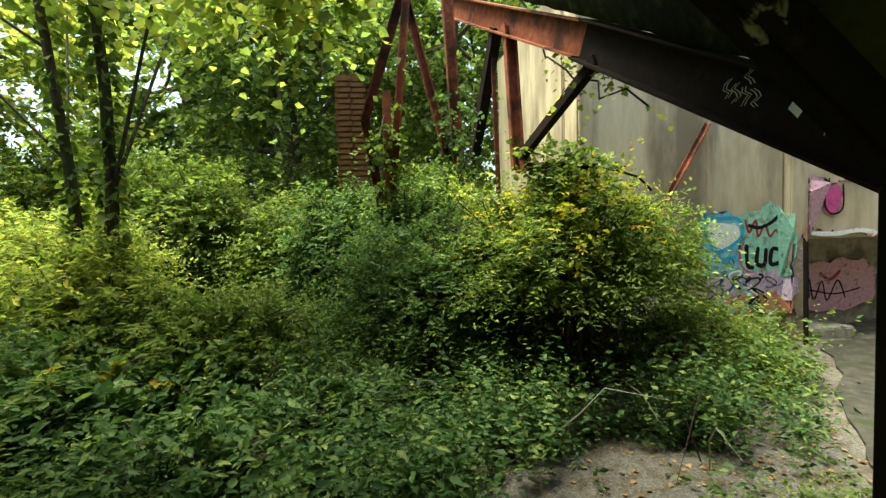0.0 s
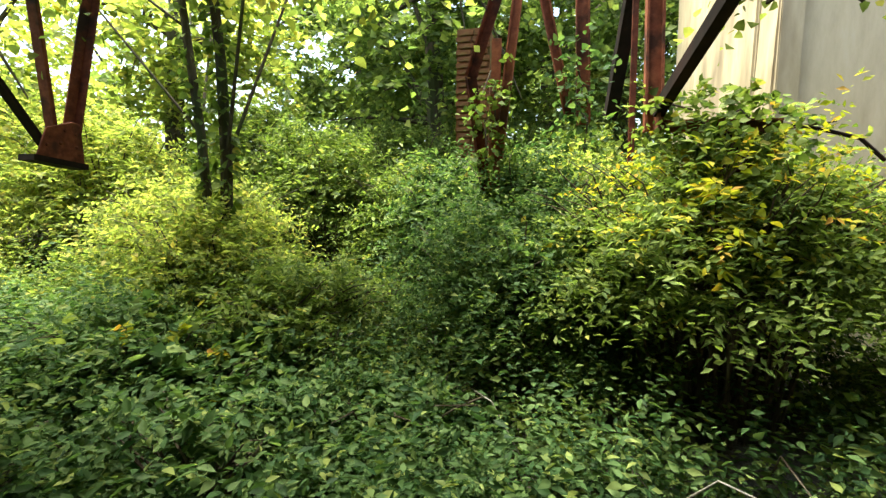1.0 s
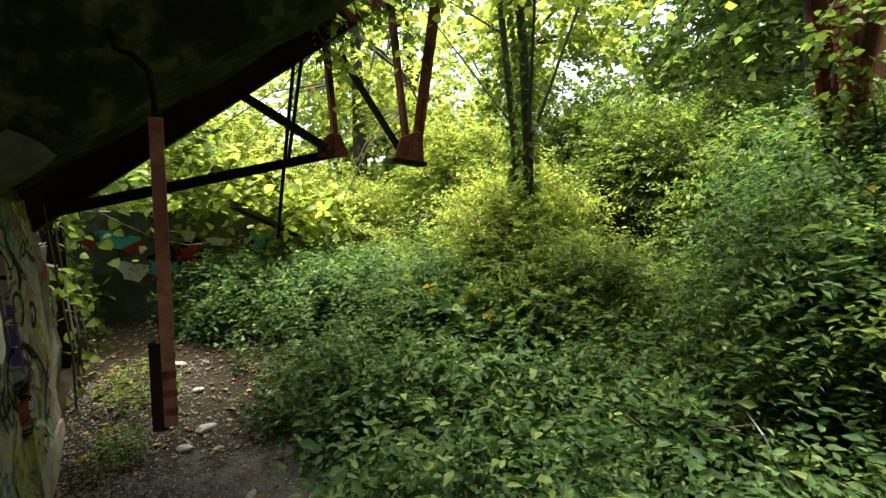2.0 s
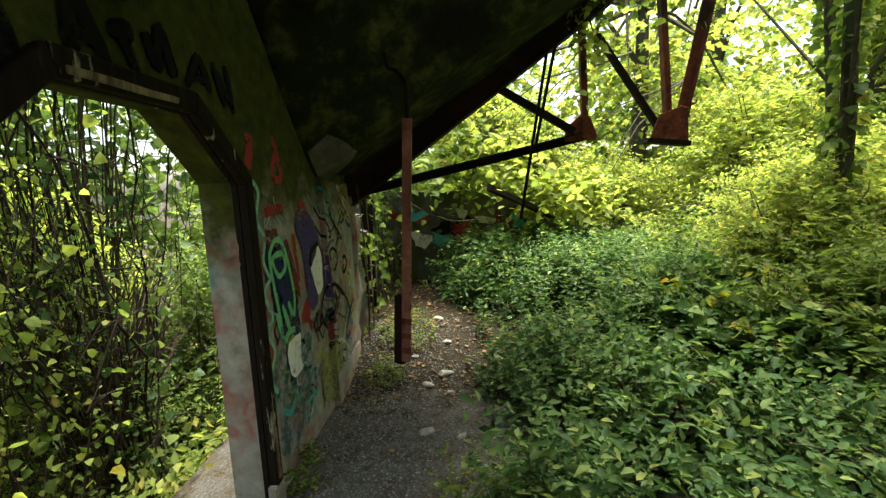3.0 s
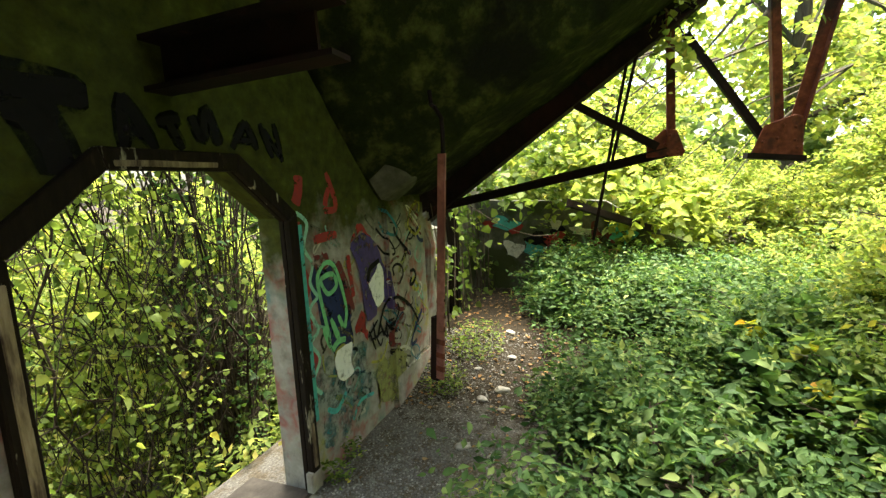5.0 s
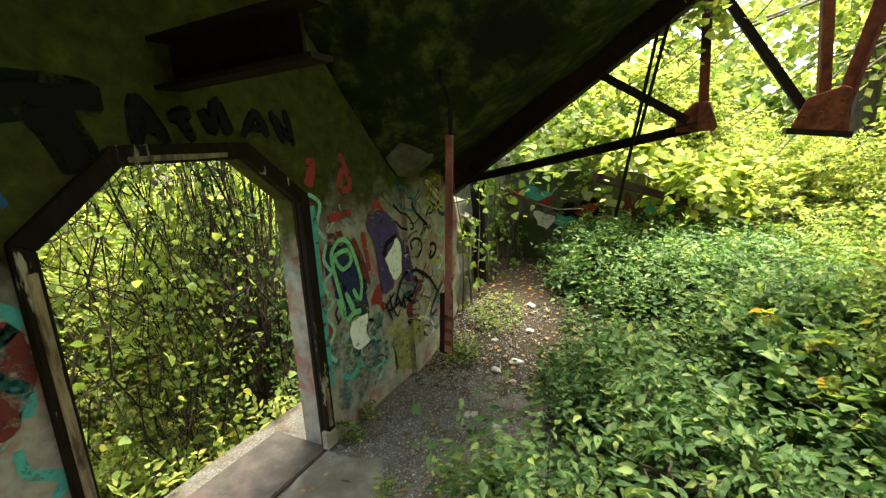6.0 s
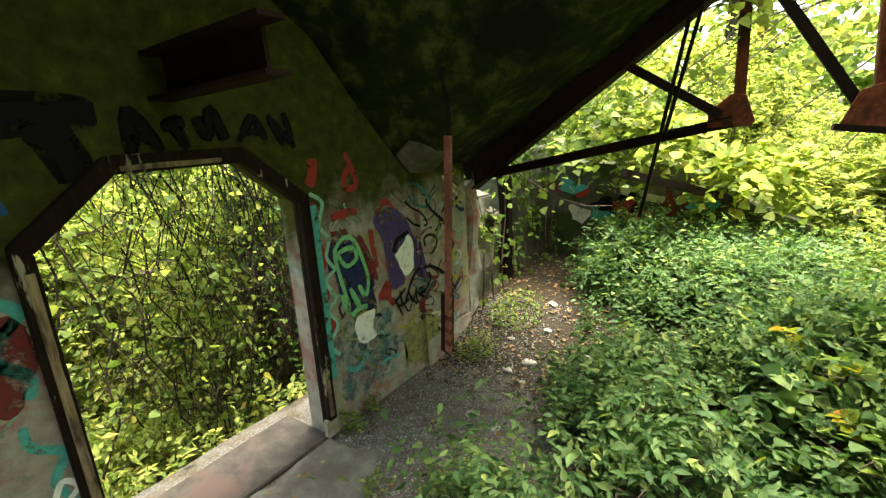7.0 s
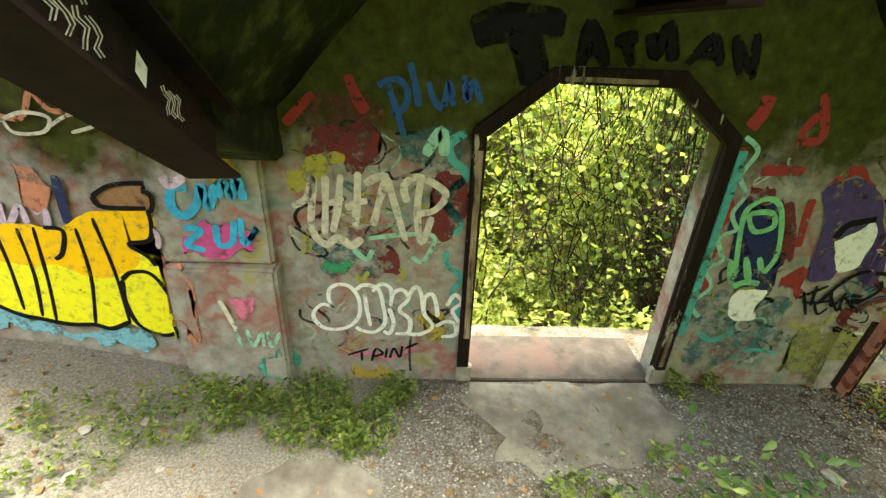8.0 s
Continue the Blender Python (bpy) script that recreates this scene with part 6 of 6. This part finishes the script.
tag("pink scribbles high on the shaded wall", 0.006, [
    ("stroke", P_SALMON, 0.03, [(3.41, 1.85), (3.23, 1.82), (3.13, 1.96), (3.06, 1.87), (2.91, 1.86), (2.69, 1.78)]),
    ("stroke", P_CREAM, 0.02, [(3.37, 1.79), (3.22, 1.85), (3.08, 1.83), (3.13, 1.75), (3.29, 1.74), (3.33, 1.82)]),
    ("stroke", P_CREAM, 0.02, [(3.09, 1.78), (2.95, 1.85), (2.84, 1.8), (2.98, 1.75)]),
])

tag("bright blue looping strokes on the pier", 0.006, [
    ("stroke", P_CYAN, 0.05, [(2.37, 1.48), (2.45, 1.48), (2.48, 1.37), (2.42, 1.31), (2.33, 1.39), (2.29, 1.5), (2.27, 1.36), (2.21, 1.51)]),
    ("stroke", P_CYAN, 0.05, [(2.2, 1.43), (2.16, 1.53), (2.13, 1.44), (2.08, 1.55), (2.06, 1.42)]),
    ("stroke", P_CYAN, 0.04, [(2.44, 1.24), (2.34, 1.22), (2.44, 1.13), (2.34, 1.09)]),
    ("stroke", P_CYAN, 0.04, [(2.25, 1.26), (2.25, 1.13), (2.17, 1.15), (2.14, 1.29)]),
    ("stroke", P_CYAN, 0.04, [(2.1, 1.31), (2.1, 1.14), (2.01, 1.25), (2.07, 1.16)]),
    ("stroke", P_LILAC, 0.05, [(2.49, 1.55), (2.46, 1.5), (2.37, 1.55)]),
])

tag("hot pink paint patch on the pier", 0.004, [
    ("patch", P_MAGENTA, 0, [(2.47, 1.18), (2.26, 1.24), (2.03, 1.23), (2.06, 1.09), (2.33, 1.04), (2.45, 1.06)]),
    ("patch", P_OCHRE, 0, [(2.24, 1.64), (2.14, 1.71), (2.07, 1.66), (2.12, 1.56), (2.24, 1.54)]),
])

tag("pink triangle and mint strokes low on the pier", 0.006, [
    ("patch", P_PINK, 0, [(2.25, 0.77), (2.09, 0.78), (2.17, 0.61)]),
    ("stroke", P_CREAM, 0.03, [(2.3, 0.76), (2.27, 0.67), (2.23, 0.54)]),
    ("stroke", P_MINT, 0.025, [(2.24, 0.54), (2.21, 0.4)]),
    ("stroke", P_MINT, 0.025, [(2.16, 0.54), (2.14, 0.4), (2.07, 0.51), (2.07, 0.4)]),
    ("stroke", P_MINT, 0.025, [(2.03, 0.54), (2.02, 0.4), (1.95, 0.52)]),
    ("patch", P_TEALPALE, 0, [(2.1, 0.29), (1.96, 0.38), (1.93, 0.17), (2.08, 0.11)]),
])

tag("dark smeared paint low beside the frame", 0.002, [
    ("patch", P_NAVY, 0, [(-0.89, 1.39), (-1.18, 1.45), (-1.33, 1.07), (-1.33, 0.81), (-1.08, 0.83)]),
    ("patch", F_TEAL, 0, [(-0.78, 0.75), (-1.07, 0.81), (-1.44, 0.71), (-1.52, 0.54), (-1.13, 0.53), (-0.83, 0.55)]),
])

tag("dark red and green washes over the wall", 0.0016, [
    ("patch", F_RED, 0, [(1.83, 1.92), (1.62, 2.02), (1.32, 1.99), (1.36, 1.85), (1.64, 1.81)]),
    ("patch", F_TEAL, 0, [(1.82, 1.04), (1.45, 1.07), (1.19, 0.96), (1.3, 0.87), (1.64, 0.87)]),
    ("patch", F_TEAL, 0, [(1.12, 1.86), (0.87, 1.87), (0.81, 1.69), (0.97, 1.6), (1.1, 1.68)]),
    ("patch", F_RED, 0, [(1.66, 1.31), (1.34, 1.24), (1.12, 1.16), (1.29, 1.07), (1.6, 1.13)]),
])

tag("pale blue and white graffiti panel on the far wall", 0.012, [
    ("patch", P_MINT, 0, [(4.75, 1.8), (5.58, 1.86), (5.58, 1.0), (4.9, 0.95), (4.7, 1.2)]),
    ("patch", P_SKY, 0, [(4.3, 1.82), (4.85, 1.8), (4.95, 1.3), (4.8, 0.95), (4.35, 1.0)]),
    ("patch", P_WHITE, 0, [(4.42, 1.72), (4.85, 1.66), (4.88, 1.46), (4.6, 1.36), (4.46, 1.5)]),
    ("stroke", P_CYAN, 0.05, [(4.36, 1.8), (4.55, 1.76), (4.88, 1.74), (4.92, 1.5), (4.6, 1.32), (4.42, 1.5), (4.36, 1.8)]),
    ("stroke", P_CYAN, 0.06, [(4.4, 1.22), (4.65, 1.2), (4.85, 1.24)]),
    ("stroke", P_RED, 0.035, [(4.98, 1.74), (5.04, 1.56), (5.14, 1.72), (5.18, 1.5), (5.28, 1.66), (5.36, 1.5), (5.46, 1.58), (5.54, 1.42)]),
    ("stroke", P_MAGENTA, 0.03, [(4.96, 1.44), (4.9, 1.2), (5.0, 1.04), (5.2, 1.0)]),
    ("stroke", P_BLACK, 0.06, [(5.0, 1.4), (5.02, 1.12), (5.12, 1.08)]),
    ("stroke", P_BLACK, 0.06, [(5.18, 1.36), (5.16, 1.14), (5.28, 1.12), (5.3, 1.34)]),
    ("stroke", P_BLACK, 0.06, [(5.54, 1.3), (5.4, 1.32), (5.38, 1.12), (5.54, 1.14)]),
    ("stroke", P_BLACK, 0.05, [(5.02, 1.66), (5.2, 1.62), (5.4, 1.7), (5.56, 1.84)]),
    ("patch", P_LILAC, 0, [(4.45, 0.98), (5.56, 1.0), (5.56, 0.62), (4.5, 0.6)]),
    ("stroke", P_BLUE, 0.04, [(4.6, 0.84), (4.66, 1.0), (4.8, 0.86), (4.7, 0.76)]),
    ("patch", P_SALMON, 0, [(4.7, 0.66), (5.56, 0.7), (5.56, 0.44), (4.76, 0.42)]),
])
tag("pink bubble shape and black line on the far wall", 0.012, [
    ("patch", P_PANEL, 0, [(5.98, 2.26), (6.6, 2.26), (7.2, 2.2), (7.2, 1.5), (6.5, 1.54), (5.94, 1.6)]),
    ("patch", P_MAGENTA, 0, [(6.3, 2.24), (6.46, 2.1), (6.5, 1.9), (6.34, 1.8), (6.22, 1.94)]),
    ("stroke", P_BLACK, 0.035, [(5.94, 2.3), (6.02, 2.0), (5.93, 1.66), (6.05, 1.58)]),
    ("stroke", P_BLACK, 0.03, [(6.3, 2.28), (6.22, 1.94), (6.34, 1.78), (6.52, 1.86), (6.52, 2.2)]),
    ("stroke", P_WHITE, 0.06, [(6.0, 1.52), (6.4, 1.5), (6.8, 1.54), (7.1, 1.5)]),
    ("stroke", P_RED, 0.06, [(5.95, 1.72), (5.93, 1.48)]),
    ("patch", P_GREEN, 0, [(7.3, 1.95), (7.9, 1.98), (7.9, 1.6), (7.3, 1.6)]),
])
tag("dark panel with white loops on the pilaster of the far wall", 0.008, [
    ("patch", P_NAVY, 0, [(5.64, 1.4), (5.86, 1.4), (5.86, 0.5), (5.64, 0.5)]),
    ("stroke", P_LILAC, 0.02, [(5.68, 1.36), (5.82, 1.28), (5.68, 1.24), (5.82, 1.14), (5.68, 1.1), (5.82, 1.02), (5.7, 0.96), (5.82, 0.88), (5.7, 0.8)]),
    ("stroke", P_SALMON, 0.05, [(5.84, 1.62), (5.8, 1.46)]),
])
tag("thin black scrawls low on the recess of the far wall", 0.01, [
    ("patch", P_PANEL, 0, [(6.2, 0.95), (8.0, 1.0), (8.0, 0.3), (6.3, 0.3)]),
    ("stroke", P_BLACK, 0.03, [(6.3, 0.9), (6.6, 0.94), (6.9, 0.9)]),
    ("stroke", P_BLACK, 0.03, [(6.6, 0.7), (6.75, 0.4), (6.9, 0.75), (7.0, 0.4), (7.15, 0.7), (7.25, 0.38), (7.45, 0.7), (7.6, 0.4)]),
    ("stroke", P_BLACK, 0.025, [(6.5, 0.5), (6.9, 0.56), (7.4, 0.48), (7.9, 0.56)]),
    ("stroke", P_RED, 0.05, [(7.1, 0.84), (7.3, 0.72), (7.5, 0.86)]),
])
# teal stripe down the edge of the frame
tagged(part("paint_stripe", box_bm(-0.845, -0.79, 0.0, 0.012, 0.45, 1.78, 0.003), P_TEALPALE), "teal painted batten beside the door frame", "batten")
# white diamond and scrawls on the web of the dark truss
marks = empty("paint_mark", (LX(1.2), 1.2, 2.2), "white diamond and small tags sprayed on the steel web", "graffiti")


def web_point(y, z):
    return Vector((LX(y) - 0.012, y, z))


q = bmesh.new()
q.faces.new([q.verts.new(web_point(1.224 + a, 2.24 + b_)) for a, b_ in ((-0.04, 0), (0, 0.05), (0.04, 0), (0, -0.05))])
under(part("diamond", q, P_WHITE), marks)
for k, (y, z) in enumerate(((1.42, 2.33), (1.47, 2.35), (1.52, 2.38), (1.57, 2.41), (1.45, 2.44), (1.03, 2.1), (1.07, 2.12), (1.11, 2.14))):
    q = bmesh.new()
    for sx in (0.0, 0.018):
        pts = [web_point(y + sx - 0.02 + 0.02 * math.sin(k + i * 2.0), z - 0.045 + 0.022 * i) for i in range(5)]
        for a, b_ in zip(pts, pts[1:]):
            w = Vector((0, 0.003, 0))
            q.faces.new([q.verts.new(v) for v in (a - w, a + w, b_ + w, b_ - w)])
    under(part("stroke", q, P_CREAM), marks)
low = empty("graffiti", (-4.96, 1.2, 1.2), "faded red, white and teal patches on the low wall", "graffiti", "graffiti on the walls")
rng = np.random.default_rng(150)
for k in range(16):
    cy, cz = rng.uniform(0.2, 2.0), rng.uniform(0.85, 1.4)
    ry, rz = rng.uniform(0.05, 0.2), rng.uniform(0.05, 0.16)
    q = bmesh.new()
    q.faces.new([q.verts.new((-4.955 + 0.002 * k, cy + ry * (1 + 0.4 * math.sin(3 * a + k)) * math.cos(a), cz + rz * (1 + 0.4 * math.cos(2 * a + k)) * math.sin(a))) for a in np.linspace(0, 6.0, 16)])
    under(part("patch", q, (P_RED, P_CREAM, P_TEALPALE, P_MAROON, P_BLACK, P_SALMON)[k % 6]), low)
# thin faded scribbles that cover the painted wall
rng = np.random.default_rng(140)
for label, x0, x1, z0, z1 in (("faint overlapping spray scribbles on the wall", 0.85, 1.85, 0.3, 1.75), ("faint layered scribbles beside the doorway", -2.6, -0.95, 0.25, 1.7)):
    items = []
    for k in range(46):
        x, z = rng.uniform(x0, x1), rng.uniform(z0, z1)
        mat = (F_CREAM, F_RED, F_TEAL, F_YELLOW, F_BLACK, F_MINT, F_BLACK)[k % 7]
        r = rng.uniform(0.05, 0.14)
        items.append(("stroke", mat, rng.uniform(0.01, 0.026), [(min(x1, max(x0, x + r * math.cos(a * 1.3 + k))), z + r * math.sin(a + k * 1.7)) for a in np.linspace(0, rng.uniform(2, 5.5), 6)]))
    tag(label, 0.0015, [(a, b_, c, p) for a, b_, c, p in items])
rng = np.random.default_rng(155)
items = []
for k in range(40):
    x, z = rng.uniform(-2.65, -1.85), rng.uniform(0.35, 1.7)
    r = rng.uniform(0.05, 0.16)
    items.append(("stroke", (P_BLACK, P_OLIVE, P_NAVY, P_CREAM, P_MAROON, P_BLACK, P_TEAL, P_YELLOW)[k % 8], rng.uniform(0.012, 0.04), [(max(-2.7, min(-1.7, x + r * math.cos(a * 1.3 + k))), z + r * math.sin(a + k * 1.7)) for a in np.linspace(0, rng.uniform(2, 5.5), 6)]))
tag("dark tangled tags along the wall's end", 0.003, items)
rng = np.random.default_rng(160)
items = []
for k in range(30):
    x, z = rng.uniform(4.4, 5.5), rng.uniform(0.42, 1.0)
    r = rng.uniform(0.04, 0.12)
    mat = (P_WHITE, P_BLACK, P_BLACK, P_SKY, P_NAVY, P_BLACK)[k % 6]
    items.append(("stroke", mat, rng.uniform(0.012, 0.03), [(min(5.56, x + r * math.cos(a * 1.4 + k)), z + 0.8 * r * math.sin(a + k * 1.7)) for a in np.linspace(0, rng.uniform(2.5, 6.5), 7)]))
tag("dense layered scribbles low on the far wall", 0.03, items)
# pole and kerb in the far court
tagged(part("pole", tube_bm([(5.72, 4.76, -0.05), (5.74, 4.8, 1.42)], [0.03, 0.03], 8), DARKSTEEL), "thin black steel pole at the pilaster", "pole")
tagged(part("kerb", box_bm(5.95, 6.75, 4.95, 5.5, -0.1, 0.17, 0.02), CONCRETE), "mossy concrete kerb block along the path", "kerb")
